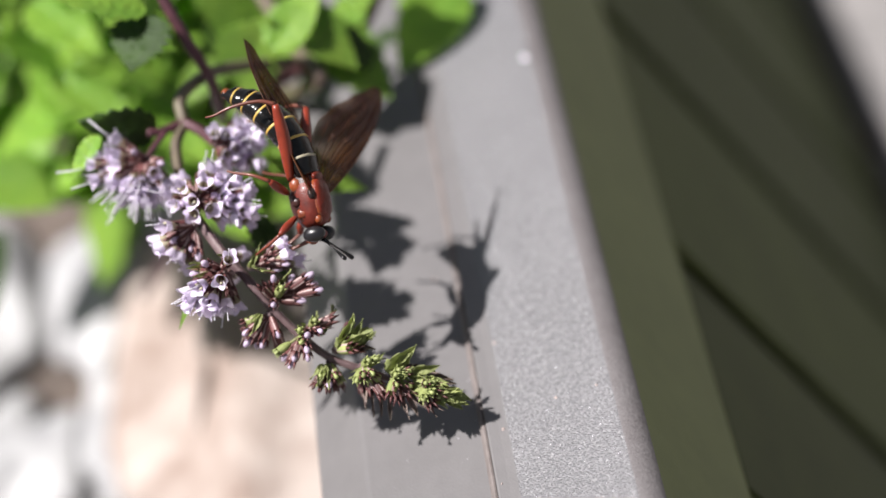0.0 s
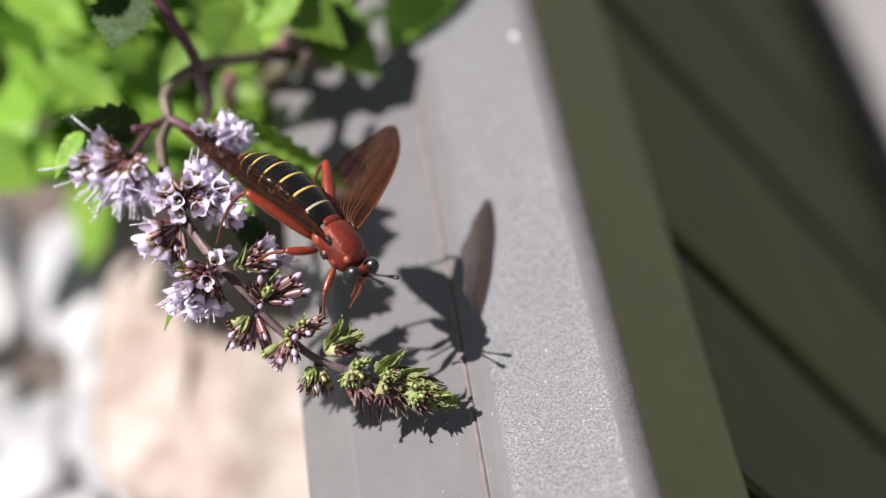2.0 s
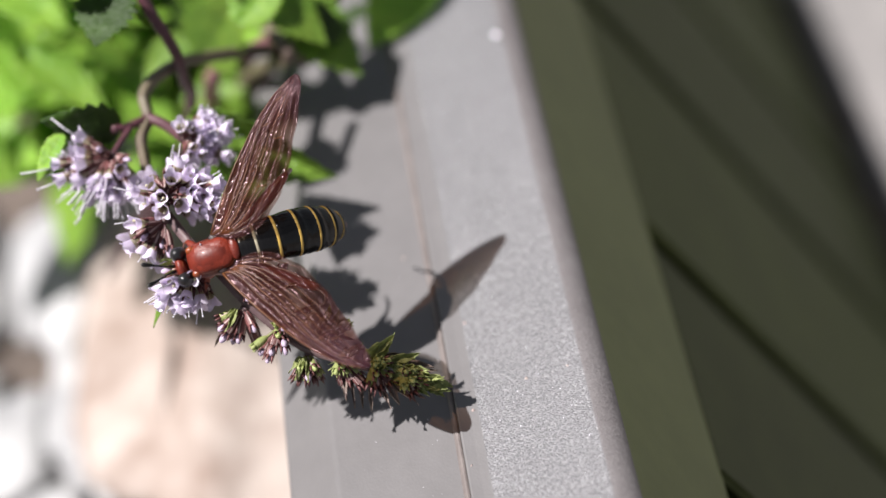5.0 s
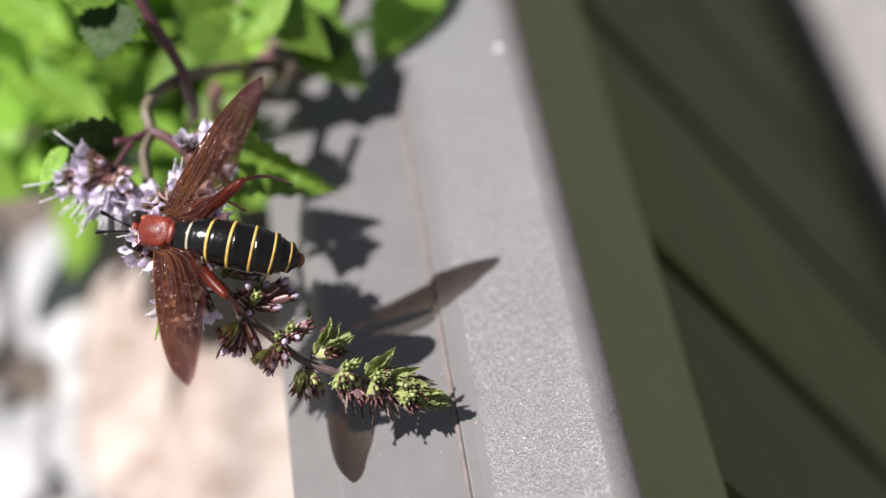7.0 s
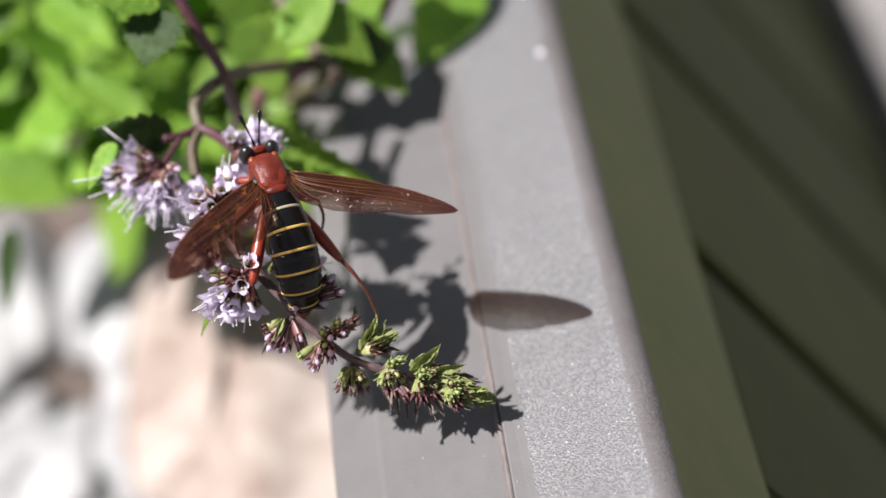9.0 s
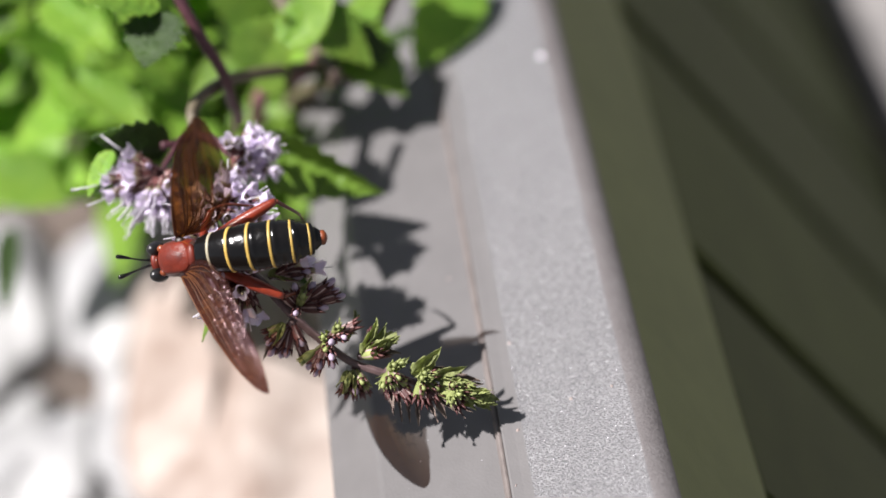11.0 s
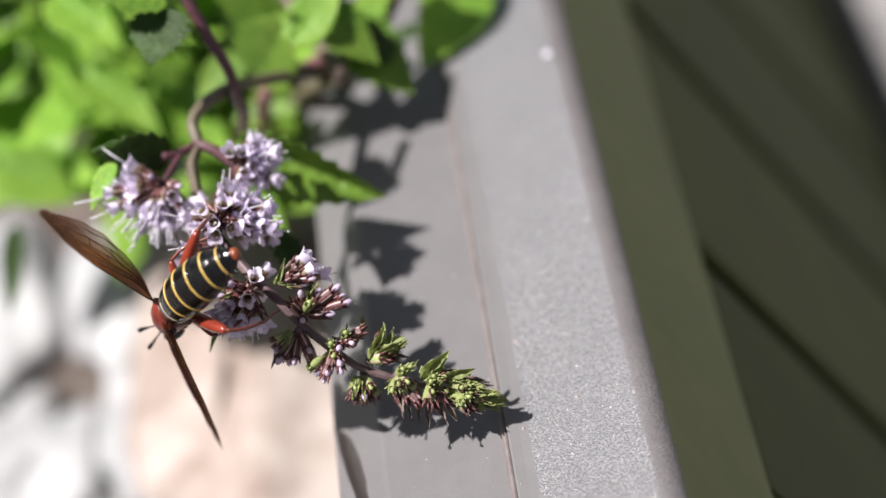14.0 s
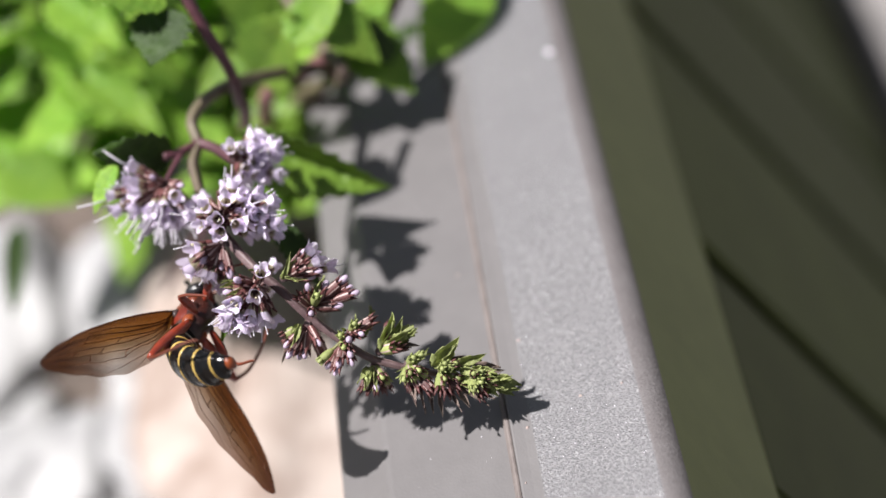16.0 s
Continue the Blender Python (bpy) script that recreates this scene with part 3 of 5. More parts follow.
def leaf_mesh(name, length, width, mat, fold=0.25, droop=0.12, teeth=9, wave=0.05, seed=0):
    """A toothed mint leaf, base at the origin, tip along x, with a sunken midrib and raised blisters between the side veins."""
    n, half = 36, 6
    bm = bmesh.new()
    top, low = [], []
    for i in range(n + 1):
        s = i / n
        w = width * 0.5 * max(0.004, 2.35 * (s + 0.004) ** 0.55 * (1 - s) ** 1.05)
        tooth = 1 + 0.30 * (((s * teeth) % 1.0) - 0.5) if 0.06 < s < 0.97 else 1
        row_t, row_l = [], []
        for j in range(-half, half + 1):
            q = j / half
            ww = w * q * (tooth if abs(j) == half else 1)
            vein = 0.5 + 0.5 * math.cos((s * teeth - abs(q) * 1.6) * math.tau)
            z = abs(q) * w * fold - droop * length * s * s + 0.016 * length * (1 - vein) * (1 - abs(q)) * min(1, abs(q) * 5)
            z += wave * length * 0.35 * noise.noise((s * 2.5 + seed, q * 1.3, seed * 1.7))
            row_t.append(bm.verts.new((length * s, ww, z)))
            row_l.append(bm.verts.new((length * s, ww, z - min(0.00028, length * 0.02) * (1.0 if abs(j) < half else 0.4))))
        top.append(row_t)
        low.append(row_l)
    m = 2 * half
    for i in range(n):
        for j in range(m):
            bm.faces.new((top[i][j], top[i + 1][j], top[i + 1][j + 1], top[i][j + 1]))
            bm.faces.new((low[i][j], low[i][j + 1], low[i + 1][j + 1], low[i + 1][j]))
        for j in (0, m):
            a, b = (top, low) if j == 0 else (low, top)
            bm.faces.new((a[i][j], b[i][j], b[i + 1][j], a[i + 1][j]))
    return mesh_of(name, bm, mat)


LEAVES = [leaf_mesh("leaf", 0.030, 0.017, LEAF, 0.22, 0.10, 9, 0.06, 1.0), leaf_mesh("leaf", 0.030, 0.019, LEAF, 0.15, 0.18, 8, 0.09, 2.3),
          leaf_mesh("leaf", 0.030, 0.015, LEAF, 0.35, 0.06, 10, 0.05, 3.9)]
FLAT_LEAVES = [leaf_mesh("leaf", 0.030, 0.019, LEAF, 0.10, 0.03, 9, 0.07, 1.7), leaf_mesh("leaf", 0.030, 0.017, LEAF, 0.14, 0.05, 8, 0.08, 4.4)]
DARK_LEAVES = [leaf_mesh("leaf", 0.030, 0.018, DARK_SHADED_LEAF, 0.2, 0.14, 8, 0.09, 5.1), leaf_mesh("leaf", 0.030, 0.016, DARK_SHADED_LEAF, 0.3, 0.08, 9, 0.07, 6.2)]
ARCHED_LEAVES = [leaf_mesh("leaf", 0.030, 0.021, DARK_SHADED_LEAF, 0.10, 0.16, 6, 0.10, 5.1)]
WIDE_LEAVES = [leaf_mesh("leaf", 0.030, 0.0155, SPRIG_LEAF, 0.75, 0.10, 9, 0.08, 7.4)]


def put_leaf(parent, meshes, k, base, tip, normal=(0, 0, 1), wide=1.0, label="", name="leaf"):
    """A leaf from base to tip (mm in the parent's space), facing normal."""
    b, t = mm(*base), mm(*tip)
    x = (t - b)
    length = x.length
    x.normalize()
    z = Vector(normal)
    z = (z - x * z.dot(x)).normalized()
    y = z.cross(x)
    s = length / 0.030
    m = Matrix.Translation(b) @ Matrix((x, y, z)).transposed().to_4x4() @ Matrix.Diagonal((s, s * wide, s, 1))
    return part(name, meshes[k % len(meshes)], None, parent, label, at=m)


def flower_meshes():
    """Corolla with four lobes, calyx, bud, stamen; each along z from its base, in metres."""
    made = {}
    for v in range(4):
        rnd = random.Random(30 + v)
        bm = bmesh.new()
        sides = 32
        allr = []
        for z, r in ((0, 0.36), (1.0, 0.46), (2.0, 0.70), (2.9, 0.92)):
            allr.append([bm.verts.new(mm(r * math.cos(k * math.tau / sides), r * math.sin(k * math.tau / sides), z)) for k in range(sides)])
        flare = [rnd.uniform(0.75, 1.25) for _ in range(4)]
        tall = [rnd.uniform(0.8, 1.2) for _ in range(4)]
        for step in (0.35, 0.7, 1.0):
            ring = []
            for k in range(sides):
                q, w = k // 8, abs((k % 8) - 4) / 4.0
                lobe = 1 - w ** 1.5
                up = step * (0.12 + 0.98 * lobe * tall[q]) - 0.42 * step * step * lobe * flare[q]
                r = 0.92 + step * (0.03 + 0.42 * lobe * flare[q])
                a = (k + (1.2 if k % 8 < 4 else -1.2) * step * 0.3 * (w if 0 < w < 1 else 0)) * math.tau / sides
                ring.append(bm.verts.new(mm(r * math.cos(a), r * math.sin(a), 2.9 + up)))
            allr.append(ring)
        for a, b in zip(allr, allr[1:]):
            for k in range(sides):
                bm.faces.new((a[k], a[(k + 1) % sides], b[(k + 1) % sides], b[k])).material_index = 1 if b is allr[1] or b is allr[2] else 0
        bm.faces.new(allr[0]).material_index = 1
        bmesh.ops.solidify(bm, geom=bm.faces[:], thickness=0.00010)
        # an anther in the throat
        tube(bm, [mm(0.25, 0.1, 0.6), mm(0.35, 0.2, 2.2), mm(0.3, 0.3, 2.9)], [0.0001, 0.0001, 0.0002], 6, 1)
        made["corolla", v] = mesh_of("corolla", bm, [LILAC, THROAT])
    for name, mat, tip_mat in (("calyx", CALYX, CALYX), ("green_calyx", GREEN_BUD, CALYX), ("pale_calyx", GREEN_BUD, GREEN_BUD)):
        bm = bmesh.new()
        sides = 20
        rings = []
        for z, r in ((0, 0.24), (0.4, 0.50), (1.1, 0.70), (2.1, 0.80), (3.1, 0.76)):
            rings.append([bm.verts.new(mm(*(r * (1 + 0.16 * (k % 2)) * c for c in (math.cos(k * math.tau / sides), math.sin(k * math.tau / sides))), z)) for k in range(sides)])
        for a, b in zip(rings, rings[1:]):
            for k in range(sides):
                bm.faces.new((a[k], a[(k + 1) % sides], b[(k + 1) % sides], b[k])).material_index = 2 if k % 4 == 1 else 0
        bm.faces.new(rings[0])
        bm.faces.new([bm.verts.new(v.co * 0.999 + Vector((0, 0, -0.0002))) for v in rings[-1]])
        for k in range(5):
            a = k * math.tau / 5
            p0 = mm(0.66 * math.cos(a), 0.66 * math.sin(a), 3.15)
            tube(bm, [p0, p0 + mm(0.12 * math.cos(a), 0.12 * math.sin(a), 0.55), p0 + mm(0.3 * math.cos(a), 0.3 * math.sin(a), 1.15)], [0.0003, 0.0002, 0.00003], 5, 1)
        made[name] = mesh_of(name, bm, [mat, tip_mat, GREEN_BUD if name == "pale_calyx" else RIB])
    bm = bmesh.new()
    blob(bm, mm(0, 0, 3.6), mm(0.5, 0.5, 0.85), seg=12, rings=8, rough=0.1, scale=2)
    made["bud"] = mesh_of("bud", bm, BUD)
    bm = bmesh.new()
    blob(bm, mm(0, 0, 3.2), mm(0.55, 0.55, 0.8), seg=10, rings=7, rough=0.1, scale=2)
    made["green_bud"] = mesh_of("bud", bm, GREEN_BUD)
    bm = bmesh.new()
    tube(bm, [mm(0.2, 0, 2.4), mm(0.35, 0.1, 4.2), mm(0.3, 0.3, 5.9)], [0.00011, 0.00010, 0.00009], 6)
    blob(bm, mm(0.3, 0.32, 6.0), mm(0.15, 0.15, 0.2), seg=7, rings=5)
    made["stamen"] = mesh_of("stamen", bm, WHITE)
    return made


BLOOM = flower_meshes()
BRACTS = [leaf_mesh("bract", 0.030, 0.013, LIME, 0.8, -0.05, 4, 0.35, 8.3), leaf_mesh("bract", 0.030, 0.014, LIME, 0.9, 0.15, 3, 0.45, 2.7), leaf_mesh("bract", 0.030, 0.011, LIME, 0.7, -0.25, 4, 0.4, 5.9),
          leaf_mesh("bract", 0.030, 0.009, GREY_BRACT, 0.7, 0.18, 3, 0.4, 9.1), leaf_mesh("bract", 0.030, 0.007, GREY_BRACT, 0.8, -0.2, 3, 0.4, 4.1)]


def aim(at, direction, twist=0.0, scale=1.0):
    q = Vector(direction).to_track_quat("Z", "Y")
    return Matrix.Translation(at) @ q.to_matrix().to_4x4() @ pose(0, 0, 0, 0, 0, twist) @ Matrix.Scale(scale, 4)


FLOWER_LONG = {"o": 5.8, "b": 4.6, "g": 3.6, "d": 4.4}


def cyme(parent, base, flowers, label, full=False, long_stamens=False):
    """Half a whorl: flowers on short stalks that spread from base (mm). Each: kind (open, bud, green bud, dark calyx) and its tip from the base."""
    rnd = random.Random(label)
    bm = bmesh.new()
    blob(bm, (0, 0, 0), mm(0.7, 0.7, 0.7), seg=12, rings=8, rough=0.4, scale=2.2, seed=len(flowers))
    core = part("flower_whorl", bm, GREY_STEM, parent, label, at=Matrix.Translation(mm(*base)))
    if full:
        rows = [f for f in flowers if f[0] == "o"]
        flowers = flowers + tuple(("o", *((Vector(a[1:]) + Vector(b[1:])) * 0.5 + Vector((rnd.uniform(-1, 1), rnd.uniform(-1, 1), rnd.uniform(-1.5, 0.5))))) for a, b in zip(rows, rows[3:]))
        # the far side of the whorl
        flowers += tuple(("o", f[1] * 0.85 + rnd.uniform(-1, 1), f[2] * 0.85 + rnd.uniform(-1, 1), -abs(f[3]) - rnd.uniform(1.5, 4.0)) for f in rows[::2])
    for kind, *tip in flowers:
        tip = mm(*tip)
        d = tip.normalized()
        k, tw = rnd.uniform(0.92, 1.08), rnd.uniform(0, 360)
        foot = d * max(0.0004, tip.length - FLOWER_LONG[kind] * 0.001 * k)
        bend = foot * 0.5 + Vector((0, 0, 0.00015))
        part("stalk", tube(bmesh.new(), [Vector(), bend, foot + d * 0.0003], 0.00024, 6), STALK if kind == "g" else CALYX, core)
        if kind == "o":
            part("calyx", BLOOM["calyx"], None, core, at=aim(foot, d, tw, k * 0.92))
            part("corolla", BLOOM["corolla", rnd.randrange(4)], None, core, at=aim(foot + d * 0.0019, d, tw, k * rnd.uniform(1.0, 1.15)))
            for _ in range(2 if long_stamens and d.y < -0.5 else rnd.choice((0, 0, 1, 1))):
                dd = (d + Vector((rnd.uniform(-1, 1), rnd.uniform(-1, 1), rnd.uniform(-1, 1))) * 0.15).normalized()
                part("stamen", BLOOM["stamen"], None, core, at=aim(foot + d * 0.0016, dd, rnd.uniform(0, 360), k * rnd.uniform(0.7, 1.05) * (1.3 if long_stamens else 1.0)))
        elif kind == "b":
            part("calyx", BLOOM["calyx"], None, core, at=aim(foot, d, tw, k * 0.9))
            part("bud", BLOOM["bud"], None, core, at=aim(foot, d, tw, k * rnd.uniform(0.92, 1.05)))
        elif kind == "d":
            part("calyx", BLOOM["green_calyx" if rnd.random() < 0.3 else "calyx"], None, core, at=aim(foot, d, tw, k * 0.95))
        else:
            part("calyx", BLOOM["pale_calyx" if rnd.random() < 0.6 else "green_calyx"], None, core, at=aim(foot, d, tw, k * 0.78))
            part("bud", BLOOM["green_bud"], None, core, at=aim(foot, d, tw, k * 0.82))
    return core


def bracts(parent, rows):
    """Small toothed leaves among the buds: kind, base and tip (mm), width."""
    for i, (kind, base, tip, wide) in enumerate(rows):
        b, t = Vector(base), Vector(tip)
        normal = Vector((0.25 * math.sin(i * 2.1), 0.35 + 0.3 * math.cos(i * 1.7), 0.85))
        if kind == "lime":
            for turn in (-1, 1):
                # two narrow blades side by side, folded towards each other
                t2 = b + (t - b) * (1.0 if turn > 0 else 0.86) + Vector((-(t - b).y, (t - b).x, 1.5)) * 0.13 * turn
                put_leaf(parent, BRACTS[:3], i + turn, b, t2, normal + Vector((0.5 * turn, -0.4 * turn, 0)), wide * 0.72, name="bract")
        else:
            put_leaf(parent, BRACTS[3:], i, b, t, normal, wide, "purple-grey pointed bract", name="bract")


def ribbed(path, radius):
    """A square-sectioned stem with grooves along it."""
    bm = tube(bmesh.new(), path, radius, 16)
    for i, v in enumerate(bm.verts):
        c = path[i // 16]
        v.co = c + (v.co - c) * (1.10 if i % 4 == 0 else 0.84 if i % 4 == 2 else 0.98)
    for i, f in enumerate(bm.faces):
        f.material_index = 1 if i % 8 == 0 and len(f.verts) == 4 else 0
    return bm


def mint_sprig():
    ob = new("mint_sprig")
    ob.matrix_basis = REST
    tagged(ob, "arching flowering mint sprig with lilac flowers and green tip", "mint sprig")
    path = spline([mm(*p) for p in ((-23.5, 54.9, -58), (-29.0, 56.4, -52), (-34.2, 55.4, -44), (-39.2, 53.9, -36), (-42.3, 52.5, -30), (-45.6, 49.8, -25), (-47.3, 46.6, -22), (-46.4, 42.9, -20.0), (-47.1, 39.5, -17.5), (-46.1, 35.2, -14.0), (-44.4, 30.4, -9.0), (-40.5, 25.8, -4.0), (-37.0, 21.7, -1.0), (-33.1, 17.8, 0.0), (-29.5, 13.6, 0.0), (-25.5, 9.9, 0.0), (-21.2, 6.6, 0.0), (-16.6, 4.8, 0.0), (-12.3, 3.4, 0.0), (-6.9, 2.0, 0.0), (-1.2, 0.0, 0.0))])
    n = len(path)
    radius = [0.00105 * (1 - 0.62 * (i / n) ** 1.2) for i in range(n)]
    split = int(n * 0.52)
    part("stem", ribbed(path[:split + 1], radius[:split + 1]), [STEM, PALE_STEM], ob, "brownish green arched stem")
    part("stem", ribbed(path[split:], radius[split:]), [GREY_STEM, RIB], ob, "ribbed purple-grey flower stem")
    for pts, r in ((((-46.4, 42.9, -20), (-49.1, 41.4, -17.5), (-51.4, 40.9, -16)), 0.0007), (((-46.4, 42.9, -20), (-43.4, 41.5, -18), (-39.8, 38.9, -14)), 0.0009),
                   (((-48.7, 41.4, -17.5), (-50.1, 38.7, -15), (-51.1, 36.5, -13)), 0.0005)):
        part("side_stem", tube(bmesh.new(), spline([mm(*p) for p in pts]), r, 8), PURPLE, ob, "purplish side stem")
    # half whorls along the stem, from the arch to the tip
    cyme(ob, (-51.1, 36.5, -13.0), (("o", -5.4, 3.6, 1.6), ("o", -9.7, -1.1, 2.4), ("o", -8.7, -3.9, 2.4), ("o", -4.8, -1.2, 3.0), ("o", -5.8, -3.5, 1.7), ("o", -3.4, -5.8, 1.7), ("o", -1.4, -6.9, 1.8), ("o", 0.6, -7.6, 1.9), ("o", 3.1, -6.5, 1.8), ("o", 4.6, -4.7, 1.6), ("o", -2.0, -4.2, 3.5), ("o", -6.8, 1.2, 1.7), ("o", 0.1, -5.3, 2.4), ("o", 2.3, -2.6, 4.6), ("b", 3.3, -0.8, 3.1), ("b", -1.4, 1.1, 4.2), ("o", -9.1, 0.6, -2.5), ("o", -4.6, -7.0, -2.5), ("o", 1.7, -7.3, -2.5)), "hanging whorl beside the stem", True, True)
    cyme(ob, (-39.8, 38.9, -14.0), (("o", 0.0, 2.0, 5.4), ("o", 3.8, 4.6, 1.5), ("o", 2.2, 1.8, 5.1), ("o", 5.8, 2.4, 1.6), ("o", 7.5, 1.2, 1.9), ("o", 6.0, -2.0, 1.6), ("o", 7.2, -3.2, 2.0), ("o", 3.7, -0.9, 4.4), ("o", 4.3, -3.6, 1.5), ("o", 4.0, 0.4, 4.2), ("o", 1.6, -3.3, 4.5), ("o", 6.9, -0.4, -2.5), ("o", 5.0, 3.4, -2.5)), "small whorl on a side stem", True)
    cyme(ob, (-41.4, 29.9, -5.0), (("o", -5.2, 0.9, 2.4), ("o", -2.3, 1.9, 5.0), ("o", 1.5, 2.7, 4.9), ("o", -0.2, -2.5, 5.2), ("o", 2.8, -1.7, 4.8), ("o", 4.9, 2.9, 1.1), ("o", 6.8, 3.3, 1.9), ("o", 9.1, 1.9, 2.3), ("o", 8.2, 0.2, 2.1), ("o", 9.2, -2.1, 2.4), ("o", 7.1, -3.1, 1.9), ("o", 5.8, 0.3, 1.5), ("o", 4.6, -1.1, 3.4), ("o", 2.6, 6.0, 1.6), ("b", 0.5, 4.9, 1.2), ("o", -3.4, 3.4, -3.2), ("o", 3.9, -3.8, -2.5), ("o", 8.6, -3.9, -2.5), ("o", 7.1, 1.8, -2.5), ("b", -2.1, -0.8, 4.0), ("b", 3.1, 0.8, 3.3)), "full whorl round the stem", True)
    cyme(ob, (-41.8, 26.1, -3.0), (("o", -4.1, -0.4, 4.1), ("o", -5.6, -4.1, 1.7), ("o", -6.7, -2.9, -2.5), ("o", -2.4, -6.2, 1.7), ("o", -1.4, -7.1, -2.5), ("o", -3.8, -5.6, 1.7), ("b", -2.9, -2.7, 2.3), ("b", 1.1, -5.7, 1.5), ("b", -0.2, -4.3, 1.6), ("o", -0.1, -7.3, -2.5)), "drooping half whorl")
    cyme(ob, (-36.9, 19.2, 1.0), (("o", 1.9, 2.1, 5.1), ("o", -3.0, -2.5, 4.3), ("o", 0.5, -1.7, 5.5), ("o", -6.1, -4.0, 1.8), ("o", -5.5, -6.1, 2.1), ("o", -2.6, -7.0, 1.9), ("o", -1.3, -6.6, 1.7), ("o", 1.1, -5.8, 1.5), ("o", -4.0, -4.6, 1.5), ("b", -2.2, 1.1, 3.9), ("b", -4.9, -0.7, 1.2), ("o", 2.5, -6.2, -2.5), ("d", 2.0, -3.6, 1.5), ("d", -4.7, -2.4, -2.5)), "half whorl of open flowers", True)
    cyme(ob, (-32.7, 19.8, -1.0), (("o", 5.5, 4.5, 1.8), ("o", 6.6, 2.4, 1.8), ("b", 4.0, 4.0, 1.4), ("b", 6.4, 0.5, 1.6), ("b", 4.8, -0.3, 1.2), ("d", 3.3, 1.5, 2.5), ("o", 7.6, 1.0, -2.5)), "half whorl of opening flowers")
    cyme(ob, (-29.0, 14.9, 0.0), (("b", 0.0, 3.7, 2.7), ("b", 2.9, 3.7, 1.2), ("b", 6.0, 4.2, 1.8), ("b", 7.6, 1.7, 1.9), ("b", 5.0, -0.1, 1.3), ("b", 0.2, -0.9, 4.5), ("b", 4.4, 3.4, -2.5), ("d", -2.0, 2.5, 3.0), ("g", 1.3, 2.0, 2.7), ("b", 6.5, 2.7, -2.5)), "half whorl of lilac-tipped buds")
    cyme(ob, (-29.8, 12.7, 0.0), (("b", -1.1, -5.6, 1.4), ("b", 1.8, -3.8, 1.9), ("b", -3.6, -4.9, 1.5), ("d", -4.7, -1.8, 1.3), ("b", -4.3, -3.5, 1.4), ("d", 1.8, -5.9, -2.5), ("b", -2.3, -5.4, -2.5)), "hanging cluster of purple-brown buds")
    cyme(ob, (-24.6, 9.9, 1.0), (("g", -4.4, -3.3, 1.4), ("b", -2.1, -5.7, 1.5), ("b", -1.3, -4.1, 1.6), ("b", 1.0, -4.5, 1.2), ("b", 1.0, -2.7, 3.6), ("b", -3.4, -4.3, -2.5), ("g", -0.3, 0.8, 3.5), ("g", 0.0, -1.3, 3.4)), "cluster of small lilac buds")
    cyme(ob, (-23.7, 10.6, 0.0), (("b", 2.3, -0.3, 4.0), ("d", 4.6, 2.0, 1.3), ("g", 1.1, 1.5, 3.1), ("g", 3.4, 0.8, -2.5), ("b", 0.0, -0.9, 4.5)), "pair of small buds")
    cyme(ob, (-20.7, 5.5, -1.0), (("g", -1.9, -3.6, 1.0), ("d", -0.8, -5.0, 1.3), ("d", 0.7, -4.7, 1.2), ("g", -1.4, -2.1, 2.6), ("g", 1.9, -3.1, 0.9), ("d", -2.5, -4.4, 1.3), ("b", 0.1, -3.8, 2.6), ("g", -1.2, -4.1, 1.1), ("d", 1.7, -4.8, -2.5), ("g", 1.2, -2.0, 2.7)), "hanging cluster of green and dark buds")
    cyme(ob, (-19.7, 7.4, 0.0), (("g", 2.2, 2.5, 1.4), ("g", 3.6, 1.7, 1.0), ("g", 4.7, 2.2, 1.3), ("g", 2.8, 3.7, 1.2), ("d", 2.9, 0.6, 3.3), ("d", 4.6, 0.7, 1.2), ("g", 5.7, 2.9, -2.5), ("g", 2.0, 4.2, -2.5)), "cluster of green buds at a leafy bract")
    cyme(ob, (-15.7, 5.1, 1.0), (("g", 0.4, -1.3, 3.3), ("g", 1.8, -1.0, 3.0), ("g", 3.0, -1.7, 1.0), ("g", 1.1, -2.4, 2.4), ("d", 0.6, -4.3, 0.7), ("d", 2.0, -4.8, 1.3), ("g", 3.3, -3.3, 1.2), ("d", 3.9, -5.0, 1.6), ("g", 1.2, 1.1, 3.2), ("g", 2.5, 1.4, 2.2), ("d", -0.1, -3.8, -2.5), ("g", -0.8, -2.4, 2.6)), "green bud cluster under the tip")
    cyme(ob, (-10.9, 3.8, 1.0), (("g", 0.4, 0.3, 3.6), ("g", 1.7, 0.6, 3.1), ("g", 2.7, 0.9, 2.2), ("g", 0.6, -1.5, 3.2), ("d", 0.8, -3.9, 1.9), ("g", 2.0, -3.2, 0.9), ("g", 2.7, -1.6, 1.8), ("d", -0.4, -3.4, 2.8), ("g", 0.9, 1.1, 3.3), ("d", 3.0, -3.3, 1.1)), "green bud cluster near the tip")
    cyme(ob, (-6.6, 2.1, 1.0), (("g", 0.6, 0.9, 3.3), ("g", 2.0, 1.1, 2.9), ("g", 1.6, -0.6, 3.3), ("g", 3.3, 0.2, 2.2), ("g", 2.9, -1.6, 1.9), ("g", 4.4, -1.0, 1.6), ("d", 1.4, -2.6, 1.7), ("g", 5.3, -1.7, 0.9), ("g", 0.2, -1.6, 2.9)), "pale green buds packed at the tip")
